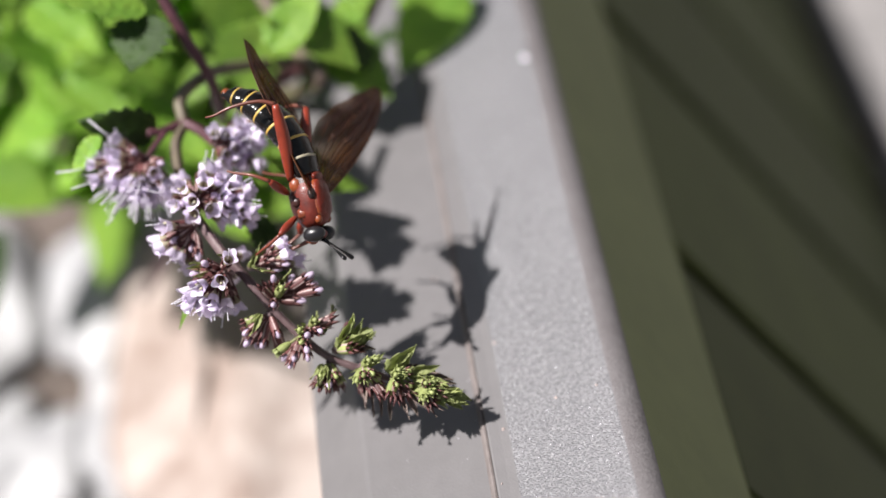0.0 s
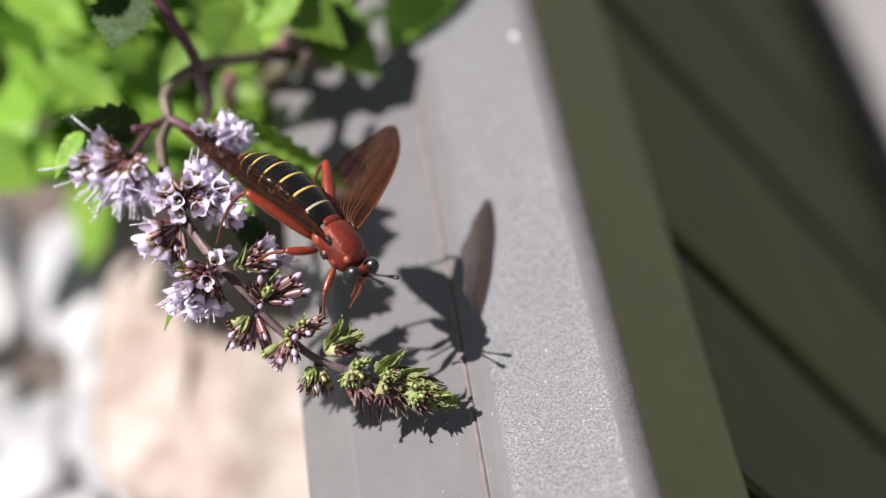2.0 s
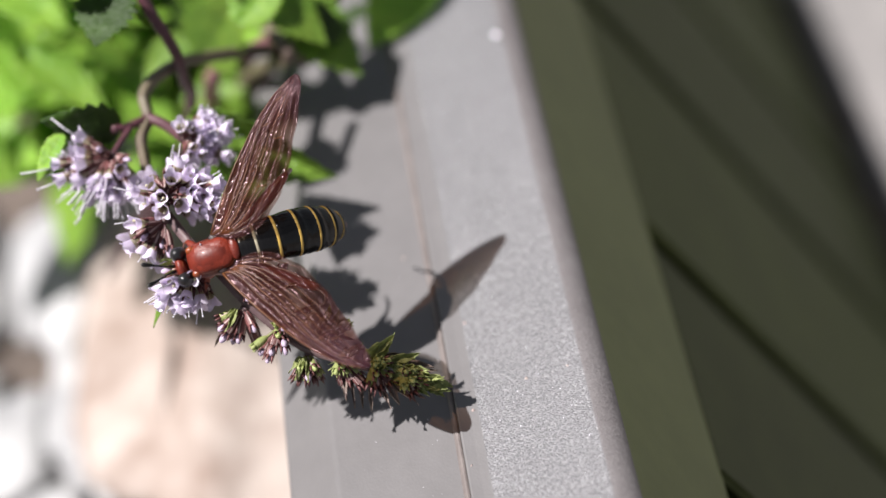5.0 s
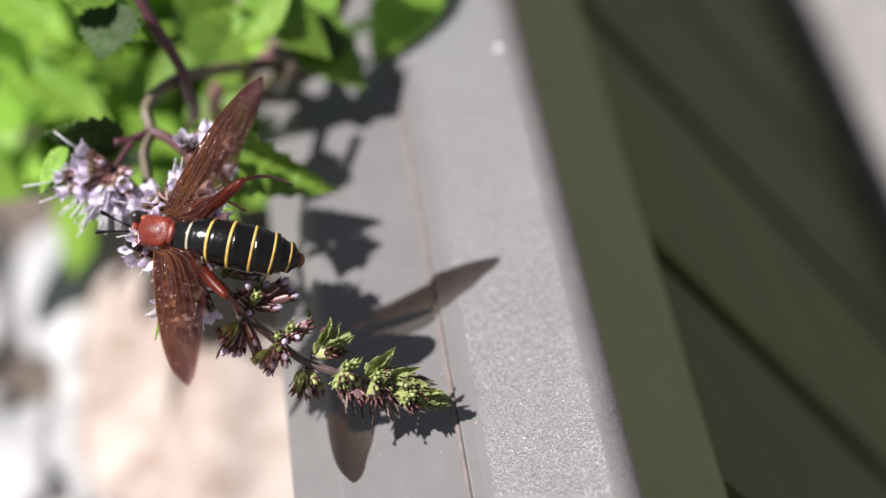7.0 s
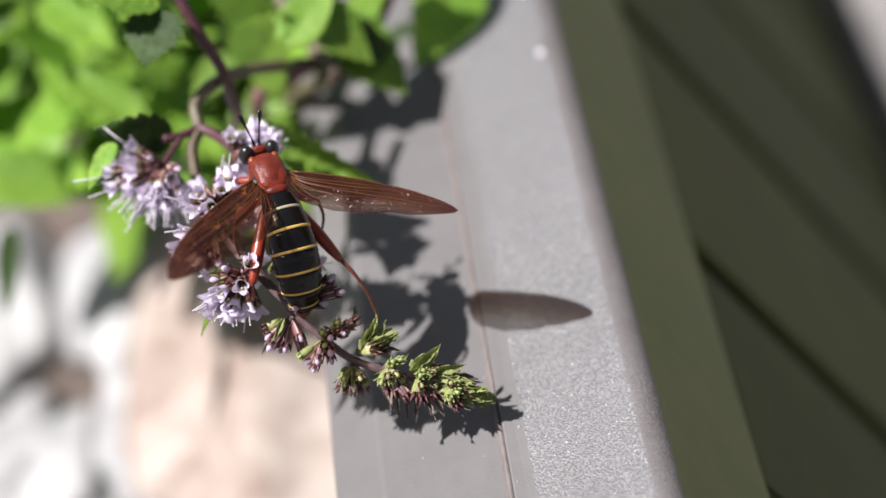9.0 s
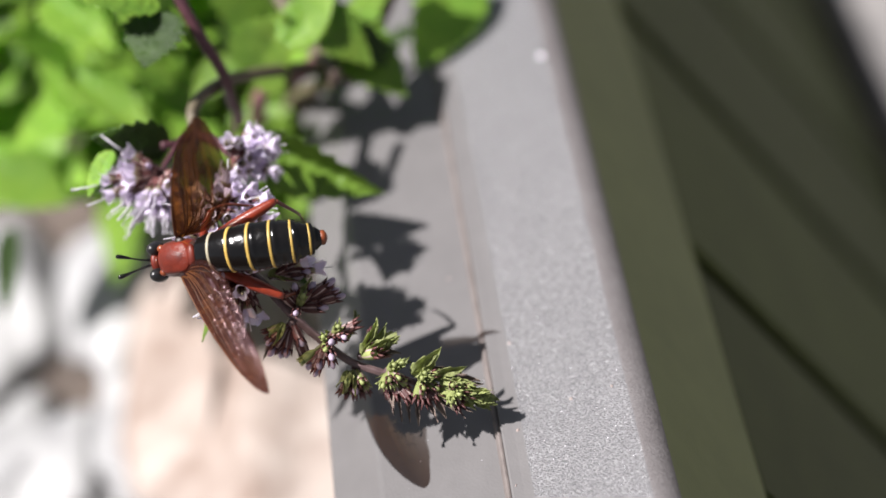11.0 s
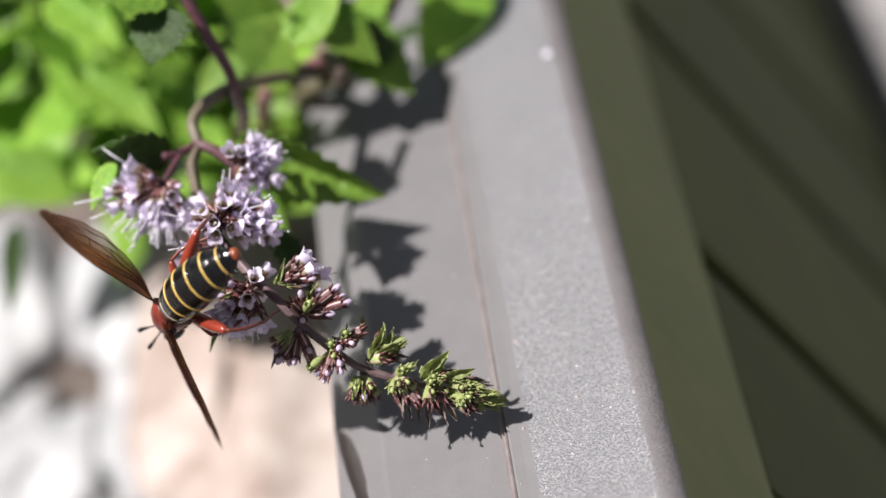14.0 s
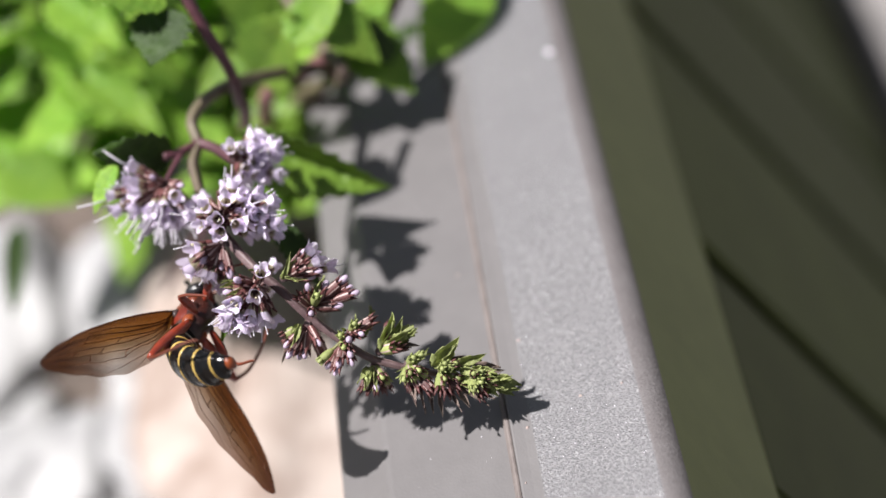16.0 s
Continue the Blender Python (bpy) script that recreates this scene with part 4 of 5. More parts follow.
    # bracts: at the last whorls, then the leafy tip, then under the tip and along the stem
    bracts(ob, (("lime", (-19.6, 7.8, 0.8), (-16.3, 12.3, 2.0), 1.3), ("lime", (-18.9, 8.0, 1.2), (-13.9, 10.9, 3.0), 1.2), ("lime", (-18.1, 8.1, 0.4), (-15.2, 12.0, 1.0), 1.0), ("lime", (-18.5, 7.7, 0.4), (-13.5, 9.5, 1.0), 1.0), ("grey", (-18.1, 8.1, 0.4), (-13.8, 8.0, 1.0), 0.8), ("lime", (-14.6, 5.4, 0.4), (-12.1, 7.0, 1.0), 0.9)))
    bracts(ob, (("lime", (-12.1, 4.5, 1.2), (-7.3, 7.6, 3.0), 1.6), ("lime", (-11.7, 4.7, 0.8), (-9.7, 7.4, 2.0), 1.2), ("grey", (-11.3, 4.8, 0.0), (-5.3, 5.2, 0.0), 0.7), ("lime", (-9.2, 4.0, 0.8), (-4.0, 4.7, 2.0), 1.3), ("grey", (-7.6, 3.9, 0.4), (-2.1, 3.6, 1.0), 0.8), ("lime", (-6.4, 3.3, 1.2), (-2.7, 2.6, 3.0), 1.6), ("lime", (-5.6, 2.4, 1.2), (-1.0, 1.1, 3.0), 1.5), ("lime", (-5.3, 1.7, 0.8), (-0.9, -0.2, 2.0), 1.5), ("lime", (-6.4, 1.1, 0.8), (-2.0, -0.5, 2.0), 1.3), ("grey", (-8.3, 1.4, 0.8), (-3.1, -1.5, 2.0), 0.9), ("lime", (-9.0, 2.5, 1.2), (-5.4, 0.4, 3.0), 1.4)))
    bracts(ob, (("grey", (-9.5, 1.9, 0.8), (-5.7, -0.9, 2.0), 1.0), ("grey", (-10.4, 1.6, 0.8), (-8.7, -2.9, 2.0), 0.7), ("grey", (-12.8, 2.2, 0.4), (-12.9, -2.7, 1.0), 0.7), ("grey", (-15.8, 4.3, 0.8), (-15.0, -1.6, 2.0), 0.9), ("grey", (-11.9, 1.7, 0.0), (-11.3, -3.3, 0.0), 0.6), ("lime", (-8.0, 3.5, 1.6), (-5.1, 2.9, 4.0), 1.5), ("lime", (-4.8, 2.0, 1.6), (-1.7, 1.5, 4.0), 1.6), ("lime", (-11.0, 3.4, 1.6), (-8.0, 3.6, 4.0), 1.3), ("grey", (-11.0, 2.9, 0.8), (-13.0, -0.1, 2.0), 0.8), ("lime", (-15.9, 4.7, 0.4), (-17.7, 3.4, 1.0), 0.7)))
    bracts(ob, (("lime", (-21.6, 5.3, 0.4), (-22.9, 2.1, 1.0), 0.9), ("lime", (-20.9, 5.2, 0.8), (-21.6, 1.6, 2.0), 0.9), ("grey", (-21.4, 4.8, 0.0), (-23.6, 1.3, 0.0), 0.7), ("lime", (-31.0, 12.7, 1.2), (-32.6, 9.8, 3.0), 0.8), ("grey", (-32.1, 11.5, 0.0), (-34.6, 7.1, 0.0), 0.8), ("lime", (-32.9, 19.6, 0.4), (-30.7, 23.3, 1.0), 0.6), ("lime", (-32.3, 20.0, 1.2), (-29.3, 18.8, 3.0), 0.5), ("lime", (-37.9, 18.9, 1.2), (-41.5, 18.5, 3.0), 0.9), ("lime", (-39.1, 19.9, 0.8), (-42.3, 19.8, 2.0), 0.9), ("lime", (-24.1, 10.6, 0.8), (-22.1, 12.8, 2.0), 0.7), ("lime", (-24.3, 11.1, 1.2), (-25.1, 11.3, 3.0), 0.8), ("lime", (-36.9, 21.3, 0.8), (-37.7, 21.6, 2.0), 0.9), ("lime", (-22.2, 9.5, -0.8), (-19.7, 13.9, -2.0), 0.6), ("lime", (-28.5, 17.0, 0.8), (-26.4, 19.7, 2.0), 0.6)))
    bracts(ob, (("lime", (-4.6, 1.2, 1.4), (0.5, -0.2, 1.6), 1.7), ("lime", (-4.0, 0.7, 0.8), (0.2, -1.0, 0.6), 1.6), ("grey", (-6.0, 2.9, 1.6), (-1.5, 2.8, 2.2), 0.9), ("grey", (-7.0, 0.9, 1.2), (-4.6, -2.4, 1.4), 0.9), ("grey", (-9.8, 2.0, 1.6), (-7.0, -2.0, 1.6), 1.1), ("grey", (-14.4, 3.6, 1.6), (-13.6, -2.2, 0.6), 0.6)))
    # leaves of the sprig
    put_leaf(ob, ARCHED_LEAVES, 0, (-50.2, 41.6, -17), (-61.4, 41.2, -12), (0.50, -0.62, 0.62), 1.15, "toothed leaf arched over the flowers, its shaded underside coloured dark green")
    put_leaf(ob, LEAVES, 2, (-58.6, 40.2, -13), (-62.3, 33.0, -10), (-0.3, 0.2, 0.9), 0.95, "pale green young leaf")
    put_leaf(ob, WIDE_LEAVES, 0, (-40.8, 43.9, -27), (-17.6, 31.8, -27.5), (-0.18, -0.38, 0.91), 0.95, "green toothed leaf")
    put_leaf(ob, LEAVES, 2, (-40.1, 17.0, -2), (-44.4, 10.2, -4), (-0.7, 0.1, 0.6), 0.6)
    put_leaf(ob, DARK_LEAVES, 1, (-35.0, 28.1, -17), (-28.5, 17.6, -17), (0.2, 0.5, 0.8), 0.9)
    return ob


SPRIG = mint_sprig()


def mint_plant():
    ob = new("mint_plant")
    ob.matrix_basis = REST
    tagged(ob, "leafy green mint plant growing beside the metal edging", "mint plant")
    for pts, r, m in ((((-51.5, 70.0, -17), (-49.5, 66.0, -18), (-45.6, 58.5, -20), (-42.3, 52.6, -24), (-41.8, 48.4, -31), (-41.7, 45.9, -38), (-46.9, 36.4, -60), (-58.0, 24.3, -80), (-70.5, 14.9, -118)), 0.00098, PURPLE),
                      (((-48.0, 42.0, -112), (-42.0, 49.0, -66), (-39.5, 52.0, -54), (-35.5, 54.0, -51), (-29.2, 57.6, -54), (-21.0, 63.0, -60)), 0.0015, PINK),
                      (((-39.2, 73.3, -60), (-30.1, 59.8, -50), (-25.6, 53.7, -44), (-35.6, 53.1, -74), (-50.4, 43.5, -112)), 0.0013, STEM),
                      (((-14.5, 74.7, -56), (-19.4, 63.3, -54), (-26.3, 55.1, -52), (-36.5, 51.7, -82), (-49.2, 41.2, -112)), 0.0012, PURPLE)):
        part("stem", tube(bmesh.new(), spline([mm(*p) for p in pts]), r, 8), m, ob)
    leaves = (
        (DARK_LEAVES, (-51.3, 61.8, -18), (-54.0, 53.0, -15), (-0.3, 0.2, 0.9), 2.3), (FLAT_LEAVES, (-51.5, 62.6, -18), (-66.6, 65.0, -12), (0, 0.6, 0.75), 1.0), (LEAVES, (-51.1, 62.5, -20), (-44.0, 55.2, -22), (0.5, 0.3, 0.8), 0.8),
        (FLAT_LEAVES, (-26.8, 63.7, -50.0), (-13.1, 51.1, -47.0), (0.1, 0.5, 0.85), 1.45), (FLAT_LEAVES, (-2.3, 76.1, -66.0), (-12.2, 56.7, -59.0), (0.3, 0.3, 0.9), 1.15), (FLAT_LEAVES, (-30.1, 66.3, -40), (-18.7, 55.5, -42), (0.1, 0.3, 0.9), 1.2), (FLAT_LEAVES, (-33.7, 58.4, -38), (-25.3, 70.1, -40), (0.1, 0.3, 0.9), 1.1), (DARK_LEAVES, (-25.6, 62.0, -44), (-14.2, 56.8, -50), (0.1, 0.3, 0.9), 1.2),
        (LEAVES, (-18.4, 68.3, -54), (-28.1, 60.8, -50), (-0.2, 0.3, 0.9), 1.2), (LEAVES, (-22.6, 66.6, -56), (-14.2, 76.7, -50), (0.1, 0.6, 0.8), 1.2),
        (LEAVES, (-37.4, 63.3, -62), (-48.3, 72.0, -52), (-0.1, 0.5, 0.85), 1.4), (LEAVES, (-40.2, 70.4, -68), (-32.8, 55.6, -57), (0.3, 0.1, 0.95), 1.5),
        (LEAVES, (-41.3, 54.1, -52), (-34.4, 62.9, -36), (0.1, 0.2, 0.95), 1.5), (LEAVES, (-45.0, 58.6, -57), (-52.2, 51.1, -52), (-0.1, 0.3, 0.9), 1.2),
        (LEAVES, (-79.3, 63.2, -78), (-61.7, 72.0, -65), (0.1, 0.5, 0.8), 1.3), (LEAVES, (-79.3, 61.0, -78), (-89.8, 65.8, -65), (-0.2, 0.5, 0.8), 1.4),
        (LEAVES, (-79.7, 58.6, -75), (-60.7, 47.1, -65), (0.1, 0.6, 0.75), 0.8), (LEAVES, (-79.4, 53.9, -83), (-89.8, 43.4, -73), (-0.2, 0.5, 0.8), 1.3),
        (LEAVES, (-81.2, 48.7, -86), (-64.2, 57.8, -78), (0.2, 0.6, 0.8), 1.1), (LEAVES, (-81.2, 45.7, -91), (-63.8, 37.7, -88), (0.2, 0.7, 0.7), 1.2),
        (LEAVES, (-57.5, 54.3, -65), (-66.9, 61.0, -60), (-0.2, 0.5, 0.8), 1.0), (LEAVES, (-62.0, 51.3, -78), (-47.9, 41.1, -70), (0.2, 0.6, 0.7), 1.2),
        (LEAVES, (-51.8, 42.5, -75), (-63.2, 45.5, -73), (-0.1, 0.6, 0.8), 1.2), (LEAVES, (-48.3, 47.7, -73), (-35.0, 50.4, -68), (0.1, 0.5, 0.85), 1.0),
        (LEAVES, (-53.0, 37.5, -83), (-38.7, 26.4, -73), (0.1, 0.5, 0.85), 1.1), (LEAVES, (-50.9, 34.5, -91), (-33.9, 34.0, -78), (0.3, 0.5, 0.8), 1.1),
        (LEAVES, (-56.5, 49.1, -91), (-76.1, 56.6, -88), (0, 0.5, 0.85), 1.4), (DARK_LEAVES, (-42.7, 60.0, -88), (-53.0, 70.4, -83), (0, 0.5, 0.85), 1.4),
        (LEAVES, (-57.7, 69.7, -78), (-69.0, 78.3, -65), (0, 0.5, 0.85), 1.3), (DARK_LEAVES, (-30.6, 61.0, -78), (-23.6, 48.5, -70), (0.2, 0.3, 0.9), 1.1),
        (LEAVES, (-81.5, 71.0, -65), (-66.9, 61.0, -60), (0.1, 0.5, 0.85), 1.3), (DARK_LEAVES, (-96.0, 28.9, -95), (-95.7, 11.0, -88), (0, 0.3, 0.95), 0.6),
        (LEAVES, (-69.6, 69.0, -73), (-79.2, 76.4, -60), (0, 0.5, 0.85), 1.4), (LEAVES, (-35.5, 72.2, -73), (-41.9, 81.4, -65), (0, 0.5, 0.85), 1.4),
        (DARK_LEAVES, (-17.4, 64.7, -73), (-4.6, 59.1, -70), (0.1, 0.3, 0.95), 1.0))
    leaves += (
        (LEAVES, (-68.3, 45.5, -88), (-85.9, 35.6, -92), (-0.2, 0.7, 0.65), 1.2), (LEAVES, (-49.3, 40.6, -80), (-65.3, 34.2, -84), (-0.3, 0.7, 0.65), 1.3),
        (LEAVES, (-84.6, 58.2, -82), (-67.8, 49.3, -80), (-0.2, 0.7, 0.65), 1.4), (LEAVES, (-72.7, 54.4, -88), (-89.4, 45.5, -88), (-0.3, 0.7, 0.65), 1.4),
        (LEAVES, (-52.3, 51.3, -78), (-64.9, 57.6, -76), (-0.3, 0.7, 0.65), 1.3), (LEAVES, (-43.9, 55.8, -80), (-37.6, 45.1, -82), (-0.3, 0.7, 0.65), 1.2),
        (LEAVES, (-78.2, 67.5, -78), (-62.7, 60.8, -76), (-0.3, 0.7, 0.65), 1.4))
    # low leaves over the soil
    leaves += (
        (FLAT_LEAVES, (-99.0, 41.0, -92), (-82.5, 33.5, -88), (-0.1, 0.6, 0.8), 1.5), (FLAT_LEAVES, (-91.2, 42.7, -96), (-74.9, 35.0, -94), (-0.1, 0.6, 0.8), 1.5),
        (FLAT_LEAVES, (-80.6, 43.7, -96), (-63.0, 36.5, -92), (-0.2, 0.6, 0.8), 1.4), (FLAT_LEAVES, (-103.0, 34.0, -96), (-92.0, 40.0, -92), (-0.2, 0.6, 0.8), 1.5))
    for k, (ms, b, t, nrm, wide) in enumerate(leaves):
        put_leaf(ob, ms, k, b, t, nrm, wide)
    # the deeper foliage
    rnd = random.Random(8)
    for k in range(100):
        b = Vector((rnd.uniform(-120, -45), rnd.uniform(58, 125), rnd.uniform(-160, -125)))
        a, length = rnd.uniform(0, math.tau), rnd.uniform(34, 48)
        t = b + Vector((math.cos(a), math.sin(a) * 0.8, rnd.uniform(-0.1, 0.3))).normalized() * length
        if t.x < -44 and b.x < -46:
            put_leaf(ob, FLAT_LEAVES, k, b, t, (rnd.uniform(-0.9, -0.1), rnd.uniform(0.3, 0.8), 0.8), rnd.uniform(1.1, 1.5))
    # a canopy of leaves at much the same height, turned to the light
    for i in range(10):
        for j in range(9):
            x, y = -112 + i * 8.4 + rnd.uniform(-4, 4), 41 + j * 8.2 + rnd.uniform(-4, 4)
            if y < 50 + max(0.0, -72 - x) * 0.12 and rnd.random() < 0.55:
                continue
            b = Vector((x, y, -96 - 0.12 * (62 - y) + rnd.uniform(-7, 7)))
            a, length = rnd.uniform(0, math.tau), rnd.uniform(20, 30)
            t = b + Vector((math.cos(a), math.sin(a), rnd.uniform(-0.3, 0.1))).normalized() * length
            if max(t.x, b.x) < -39:
                put_leaf(ob, FLAT_LEAVES, i + j, b, t, (-0.3 + rnd.uniform(-0.3, 0.3), 0.65 + rnd.uniform(-0.3, 0.2), 0.65), rnd.uniform(1.1, 1.5))
    return ob


mint_plant()


# ---- the fly ----
def rings_mesh(rows, sides=20):
    """A body of rings: rows of (y, half width, top, bottom, centre z), in mm, closed at both ends."""
    bm = bmesh.new()
    rings = []
    for y, w, top, low, cz in rows:
        ring = []
        for k in range(sides):
            a = k * math.tau / sides
            s = math.sin(a)
            ring.append(bm.verts.new(mm(w * math.cos(a), y, cz + (top if s > 0 else low) * s)))
        rings.append(ring)
    for a, b in zip(rings, rings[1:]):
        for k in range(sides):
            bm.faces.new((a[k], a[(k + 1) % sides], b[(k + 1) % sides], b[k]))
    bm.faces.new(rings[0])
    bm.faces.new(rings[-1])
    return bm


SEGMENTS = ((2.5, 2.6, 2.95), (2.9, 2.95, 3.3), (3.0, 3.3, 3.5), (3.0, 3.5, 3.45), (2.8, 3.45, 3.1), (2.4, 3.1, 2.3), (2.1, 2.3, 1.1))
ABDOMEN_BASE = (0, -3.6, 0.2)


def abdomen_poses(bend):
    """Where each segment sits in the fly's space for a bend of so many degrees in all."""
    m, out = pose(*(c * 0.001 for c in ABDOMEN_BASE)), []
    for length, _, _ in SEGMENTS:
        m = m @ pose(0, 0, 0, bend / len(SEGMENTS))
        out.append(m.copy())
        m = m @ pose(0, -length * 0.001, 0)
    return out


def wing_point(side, s, q):
    """A point of the wing: s from root to tip, q from the leading to the trailing edge."""
    lead = 1.0 * max(0.0, math.sin(math.pi * s)) ** 0.7 * (1 - 0.3 * s) - 2.6 * s ** 6
    arch = max(0.0, math.sin(math.pi * s ** 0.74)) ** 0.56 * (1 - 0.10 * s)
    trail = -0.4 * (1 - s) - 2.6 * s ** 6 - 7.9 * arch + 0.14 * math.sin(s * 31) * arch
    # pleats between the veins, deeper towards the trailing edge, and a light camber
    pleat = (0.16 + 0.16 * q) * math.sin(q * 30 + s * 5) * math.sin(math.pi * min(1, s * 1.05))
    z = pleat + 0.9 * math.sin(q * math.pi) * s * (1 - s) + 0.22 * noise.noise((s * 9, q * 4, 3.3)) * s
    return mm(side * 26.2 * s, lead + (trail - lead) * q, z)


def wing_mesh(side):
    """A long wing: root at the origin, tip along x, leading edge at +y."""
    bm = bmesh.new()
    n, m = 60, 40
    rows = []
    for i in range(n + 1):
        s = 1 - (1 - i / n) ** 1.6
        rows.append([bm.verts.new(wing_point(side, s, j / m)) for j in range(m + 1)])
    for a, b in zip(rows, rows[1:]):
        for j in range(m):
            bm.faces.new((a[j], b[j], b[j + 1], a[j + 1]))
    return bm


def wing_veins(side, wing):
    # long veins that fan out from the root; those along the leading edge lie close together
    for q0, q1, s0, s1, r in ((0, 0.02, 0.0, 0.985, 0.17), (0.30, 0.07, 0.0, 0.80, 0.13), (0.36, 0.16, 0.0, 0.95, 0.13), (0.40, 0.29, 0.02, 0.97, 0.11),
                              (0.44, 0.44, 0.03, 0.955, 0.10), (0.50, 0.60, 0.03, 0.92, 0.085), (0.54, 0.78, 0.04, 0.84, 0.08), (0.60, 0.96, 0.04, 0.62, 0.075), (0.70, 0.98, 0.04, 0.36, 0.07)):
        sway = [0.035 * noise.noise((k * 0.35, q1 * 9, side * 2.0)) * (q0 > 0) for k in range(17)]
        pts = [wing_point(side, s0 + (s1 - s0) * k / 16, min(1, q0 + (q1 - q0) * (k / 16) ** 0.7 + sway[k])) for k in range(17)]
        part("vein", tube(bmesh.new(), pts, [0.001 * r * (1.1 - 0.056 * k) for k in range(17)], 6, 0, 0.7), VEIN, wing)
    for s, qa, qb in ((0.40, 0.33, 0.45), (0.54, 0.45, 0.57), (0.66, 0.20, 0.32), (0.34, 0.55, 0.70), (0.74, 0.45, 0.60), (0.62, 0.58, 0.72), (0.82, 0.18, 0.30)):
        part("vein", tube(bmesh.new(), [wing_point(side, s + 0.03 * k / 4, qa + (qb - qa) * k / 4) for k in range(5)], 0.00007, 6), VEIN, wing)


def leg(parent, side, name, pts, radii, split):
    """A jointed leg; the femur is red, the rest dark. The shin turns about the knee."""
    p = [mm(side * x, y, z) for x, y, z in pts]
    femur = part(name, tube(bmesh.new(), spline(p[:split + 1], 5), [0.001 * radii[0] * (0.38 + 0.85 * math.sin(math.pi * (0.08 + 0.84 * k / (5 * split)))) for k in range(5 * split + 1)], 12), LEG_RED, parent, "red thickened leg")
    n = 4 * (len(p) - split - 1)
    knee = p[split]
    shin = part("shin", tube(bmesh.new(), [q - knee for q in spline(p[split:], 4)], [0.001 * (radii[1] + (radii[2] - radii[1]) * k / n) for k in range(n + 1)], 8), LEG_DARK, femur, "dark brown shin and foot", at=Matrix.Translation(knee))
    return femur, shin


def boxy(bm, centre):
    """Squares off a rounded plate, as seen from above."""
    for v in bm.verts:
        d = v.co - centre
        r = math.hypot(d.x, d.y)
        if r > 1e-7:
            c, s = abs(d.x / r), abs(d.y / r)
            k = (c ** 4 + s ** 4) ** -0.21
            v.co.x, v.co.y = centre.x + d.x * k, centre.y + d.y * k


KNEE = (6.7, -9.6, 1.8)


def fly():
    ob = new("fly")
    tagged(ob, "large red and black fly with yellow bands and amber wings", "fly")
    bm = rings_mesh([(4.0, 1.0, 0.8, 0.9, -0.1), (3.7, 2.1, 1.5, 1.9, 0.0), (3.0, 2.75, 2.1, 2.6, 0.1), (1.8, 3.0, 2.6, 3.2, 0.2), (0.4, 3.05, 2.75, 3.5, 0.2),
                     (-1.0, 3.0, 2.6, 3.4, 0.2), (-1.9, 2.8, 2.3, 3.0, 0.2), (-2.3, 2.5, 1.9, 2.7, 0.1), (-3.0, 2.4, 1.8, 2.3, 0.0), (-3.7, 2.1, 1.6, 1.9, 0.0), (-4.1, 1.2, 0.9, 1.1, 0.0)], 32)
    for v in bm.verts:
        v.co *= 1 + 0.03 * noise.noise(v.co * 900)
        v.co.y = -0.0037 + (v.co.y + 0.0037) * 1.06
        v.co.x *= 0.9
        if v.co.z < -0.0008:
            v.co.x *= 1 - 0.10 * math.sin(v.co.y * 2600)
    for f in bm.faces:
        c = f.calc_center_median()
        wander = 0.0009 * noise.noise(c * 600)
        f.material_index = 2 if c.y < -0.0021 else (1 if c.z < -0.0010 + wander else 0)
    thorax = part("thorax", bm, [RED, DARK_RED, DARK_BACK], ob, "brick red thorax with a dark underside and rear")
    bm = bmesh.new()
    blob(bm, mm(0, -2.9, 1.75), mm(1.75, 0.8, 0.62), seg=16, rings=10)
    part("scutellum", bm, RED, thorax)
    bm = bmesh.new()
    blob(bm, mm(0, 0.45, 1.45), mm(2.36, 3.2, 1.12), seg=26, rings=16, rough=0.03, scale=2)
    boxy(bm, mm(0, 0.45, 1.5))
    part("back_rim", bm, ORANGE, thorax, "orange-red rim of the back plate")
    bm = bmesh.new()
    blob(bm, mm(0, 0.35, 1.78), mm(2.26, 3.08, 1.0), seg=26, rings=16, rough=0.04, scale=2.4)
    boxy(bm, mm(0, 0.35, 1.78))
    part("back_plate", bm, BACK_RED, thorax, "red-brown shiny back plate")
    for s in (-1, 1):
        bm = bmesh.new()
        blob(bm, mm(s * 2.3, -0.4, 1.2), mm(0.85, 0.9, 0.6), seg=12, rings=8, rough=0.2, scale=2)
        part("wing_joint", bm, DARK_BACK, thorax, "grey-brown wing joint")
        bm = bmesh.new()
        blob(bm, mm(s * 1.75, 3.45, 1.2), mm(0.6, 0.7, 0.6), seg=12, rings=8)
        part("shoulder", bm, ORANGE, thorax, "orange shoulder knob")
        bm = bmesh.new()
        blob(bm, mm(s * 1.75, -2.2, -1.2), mm(0.75, 1.2, 1.0), seg=12, rings=8)
        part("side_plate", bm, ORANGE, thorax, "orange-red side plate")
        for y, z, size, mat in ((0.4, -0.1, (0.42, 1.7, 0.5), DARK_BACK), (2.1, -0.9, (0.5, 0.85, 0.8), ORANGE), (0.2, -1.5, (0.55, 0.9, 0.8), DARK_RED)):
            bm = bmesh.new()
            blob(bm, mm(s * 2.24, y, z), mm(*size), turn=(0, 0, s * -6), seg=14, rings=9, rough=0.35, scale=2, seed=y)
            part("side_plate", bm, mat, thorax)
    bm = bmesh.new()
    blob(bm, mm(0, 4.5, -0.3), mm(2.0, 0.9, 1.6), seg=18, rings=12)
    head = part("head", bm, RED, ob, "dark red head with big black eyes", at=pose(0, 0.0011, 0))
    for s in (-1, 1):
        bm = bmesh.new()
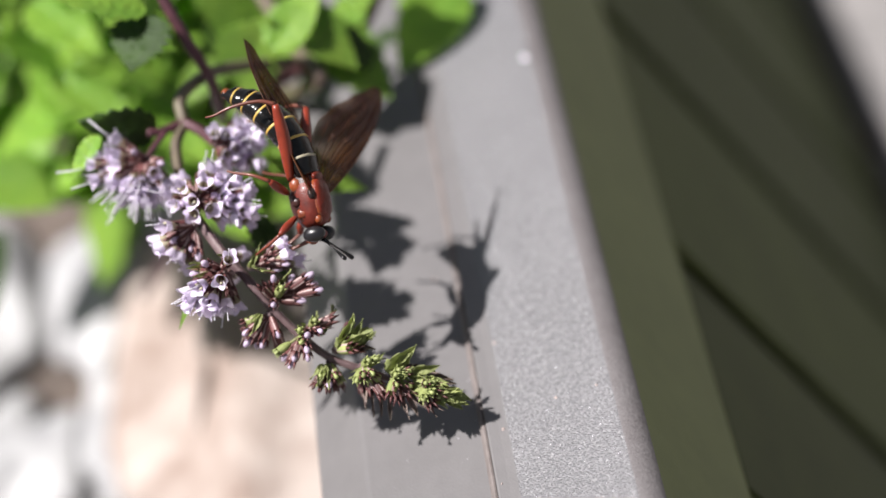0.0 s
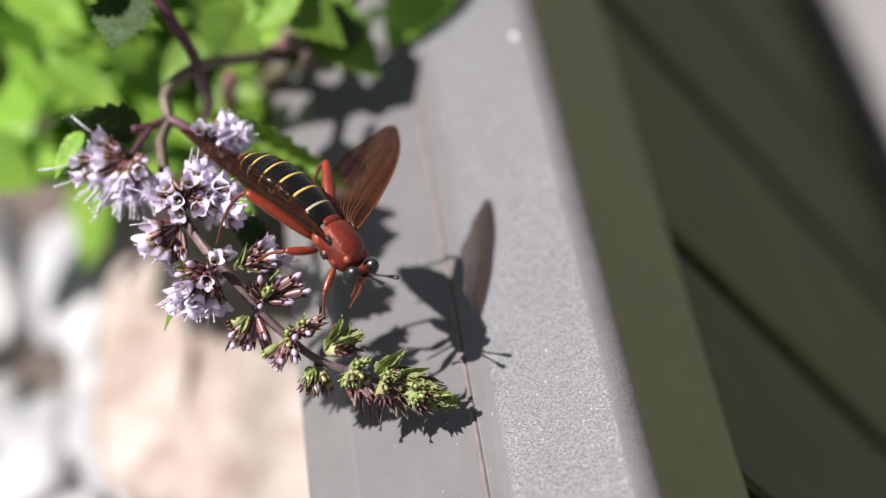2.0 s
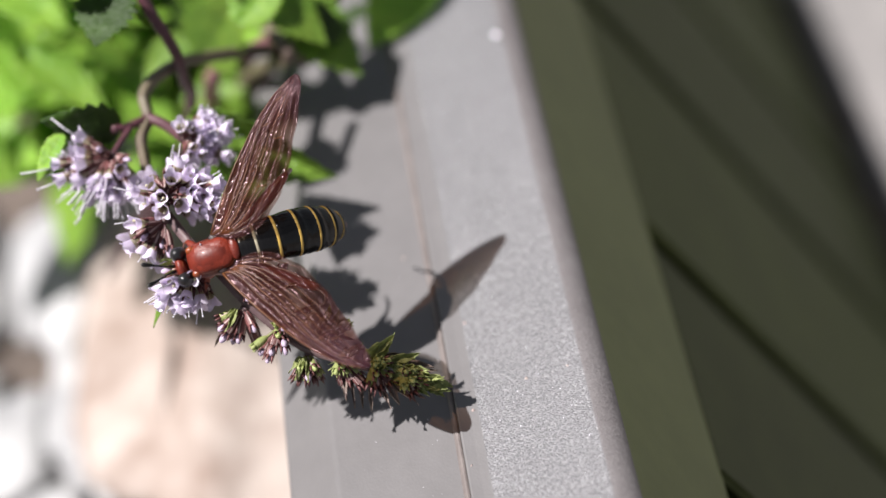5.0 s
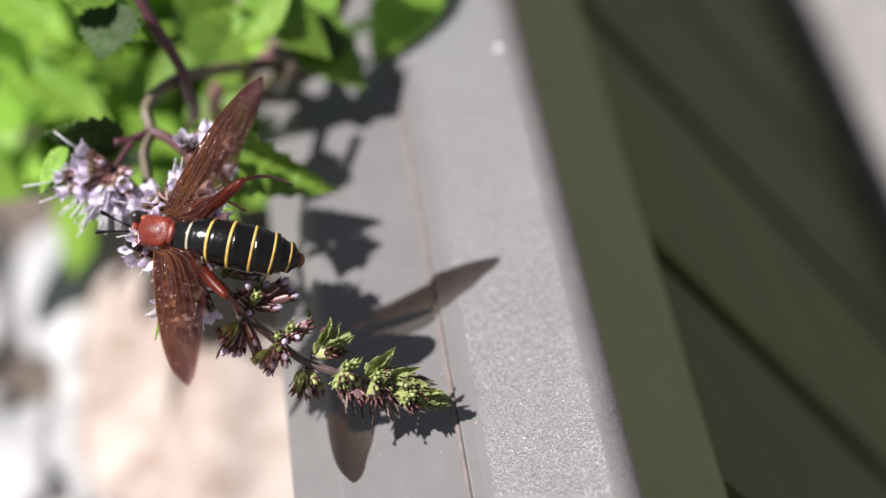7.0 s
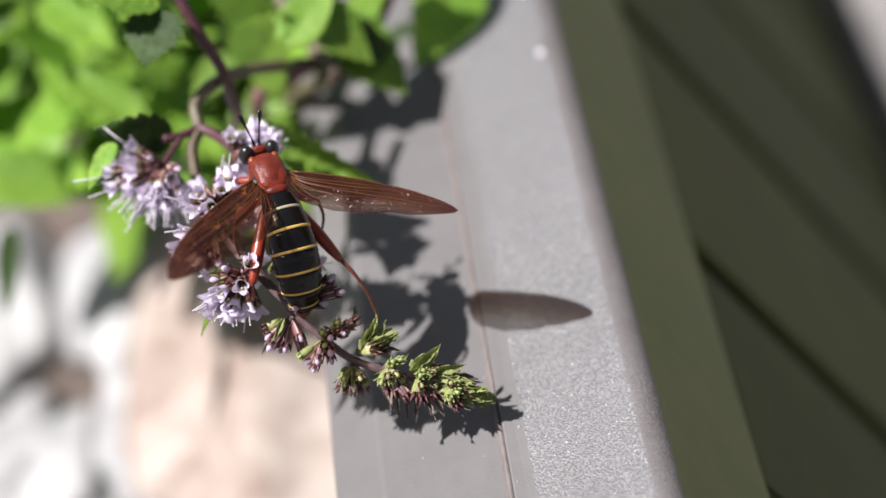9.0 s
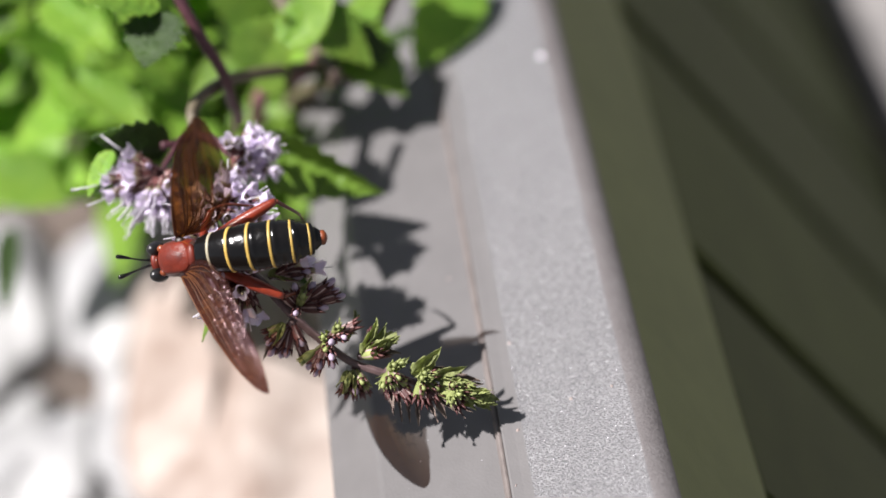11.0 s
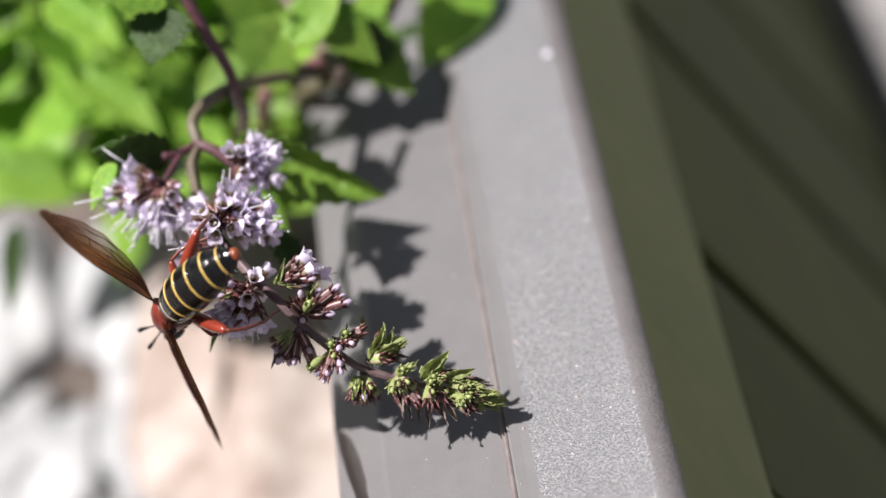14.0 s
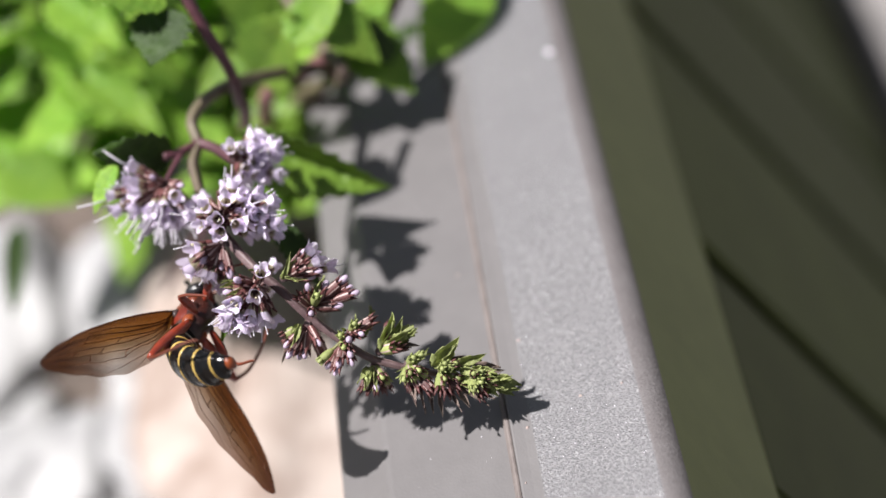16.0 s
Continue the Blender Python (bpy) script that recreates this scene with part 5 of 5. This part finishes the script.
        blob(bm, mm(s * 1.95, 4.4, 0.1), mm(1.15, 1.2, 1.75), seg=20, rings=14)
        part("eye", bm, EYE, head, "glossy black compound eye")
        bm = tube(bmesh.new(), spline([mm(s * 0.35, 5.2, 0.4), mm(s * 0.6, 6.3, 1.5), mm(s * 1.0, 7.4, 2.5), mm(s * 1.35, 8.3, 3.3), mm(s * 1.6, 9.1, 4.0)], 4),
                  [0.00024] * 3 + [0.00014] * 6 + [0.00018, 0.00022, 0.00026, 0.0003, 0.00034, 0.00036, 0.00032, 0.00018], 8)
        part("antenna", bm, BLACK, head, "dark clubbed antenna")
    bm = bmesh.new()
    blob(bm, mm(0, 5.2, -1.0), mm(0.9, 0.6, 0.8), seg=12, rings=8)
    part("face", bm, ORANGE, head, "orange-red face")
    bm = tube(bmesh.new(), spline([mm(0, 5.0, -1.6), mm(0, 5.4, -3.0), mm(0, 5.7, -4.6)], 4), [0.0004, 0.00036, 0.00032, 0.0003, 0.00028, 0.00026, 0.00025, 0.00028, 0.0003], 8)
    part("proboscis", bm, LEG_DARK, head)
    bm = tube(bmesh.new(), [mm(0, 4.4, 0), mm(0, 5.0, -0.1), mm(0, 5.5, -0.2)], [0.0011, 0.0008, 0.001], 10)
    part("neck", bm, ORANGE, head, "orange neck", at=pose(0, -0.0006, 0))
    segs = []
    for i, (length, w0, w1) in enumerate(SEGMENTS):
        rows = [(y, w * 1.0, w * 0.72, w * 0.62, 0) for y, w in ((0.5, w0 * 0.88), (0.0, w0), (-length * 0.16, w0 * 1.012), (-length * 0.26, (w0 + w1) * 0.492), (-length * 0.40, (w0 + w1) * 0.508), (-length * 0.75, w1 * 1.005), (-length * 0.98, w1), (-length * 1.06, w1 * 0.94))]
        last = i == len(SEGMENTS) - 1
        seg = part("abdomen_segment", rings_mesh(rows, 28), BLACK, ob)
        if last:
            bm = bmesh.new()
            blob(bm, mm(0, -1.85, 0.1), mm(1.1, 0.75, 0.85), seg=18, rings=12)
            part("abdomen_tip", bm, ORANGE, seg, "orange abdomen tip")
        if not last:
            wide = (0.34, 0.36, 0.35, 0.31, 0.26, 0.20)[i]
            y1 = -length * 0.97
            band = rings_mesh([(y, w1 * k, w1 * 0.72 * k, w1 * 0.62 * k, 0) for y, k in ((y1 + wide, 1.0), (y1 + wide * 0.9, 1.018), (y1, 1.014), (y1 - 0.08, 0.985))], 28)
            part("band", band, PALE_BAND if i == 0 else YELLOW, seg, "narrow pale band" if i == 0 else "narrow yellow band")
        segs.append(seg)
    wings, hinds = {}, {}
    for s in (1, -1):
        w = part("wing", wing_mesh(s), WING, ob, "amber brown translucent wing")
        wing_veins(s, w)
        wings[s] = w
        hind = leg(ob, s, "hind_leg", ((0, 0, 0), (3.5, -5.0, 1.2), KNEE, (7.5, -9.6, -0.6), (8.2, -8.2, -4.2), (8.3, -6.6, -6.8), (8.2, -6.2, -8.2)), (0.80, 0.34, 0.14), 2)
        hinds[s] = hind
        leg(ob, s, "middle_leg", ((1.9, -1.2, -2.6), (4.4, -2.2, -2.9), (6.4, -3.2, -3.2), (7.0, -4.6, -5.4), (6.6, -5.6, -8.2), (6.4, -6.2, -9.4)), (0.55, 0.3, 0.15), 2)
        leg(ob, s, "front_leg", ((1.4, 2.4, -2.4), (2.8, 3.6, -3.6), (4.0, 4.6, -4.4), (3.8, 5.6, -6.4), (3.0, 6.2, -8.4), (2.6, 6.6, -9.4)), (0.5, 0.28, 0.14), 2)
    return ob, segs, wings, hinds


FLY_BODY, FLY_ABDOMEN, FLY_WINGS, FLY_HIND_LEGS = fly()


def motions():
    walk(SPRIG, [(t, pose(*(c * 0.001 for c in p), *r)) for t, p, r in SWAY])
    walk(FLY_BODY, [(r[0], pose(*(c * 0.001 for c in r[1]), *r[2])) for r in FLY])
    for s, k in ((1, 3), (-1, 4)):
        walk(FLY_WINGS[s], [(r[0], pose(s * 0.0029, -0.0002, 0.0015, *r[k])) for r in FLY])
    for s in (1, -1):
        femur, shin = FLY_HIND_LEGS[s]
        walk(femur, [(t, pose(s * 0.0018, -0.0030, -0.0018, drop, 0, s * turn)) for t, drop, turn, _, _ in HIND_LEGS[s]])
        walk(shin, [(t, pose(s * KNEE[0] * 0.001, KNEE[1] * 0.001, KNEE[2] * 0.001, lift, 0, s * swing)) for t, _, _, lift, swing in HIND_LEGS[s]])
    for i, seg in enumerate(FLY_ABDOMEN):
        walk(seg, [(r[0], abdomen_poses(r[5])[i]) for r in FLY])


motions()
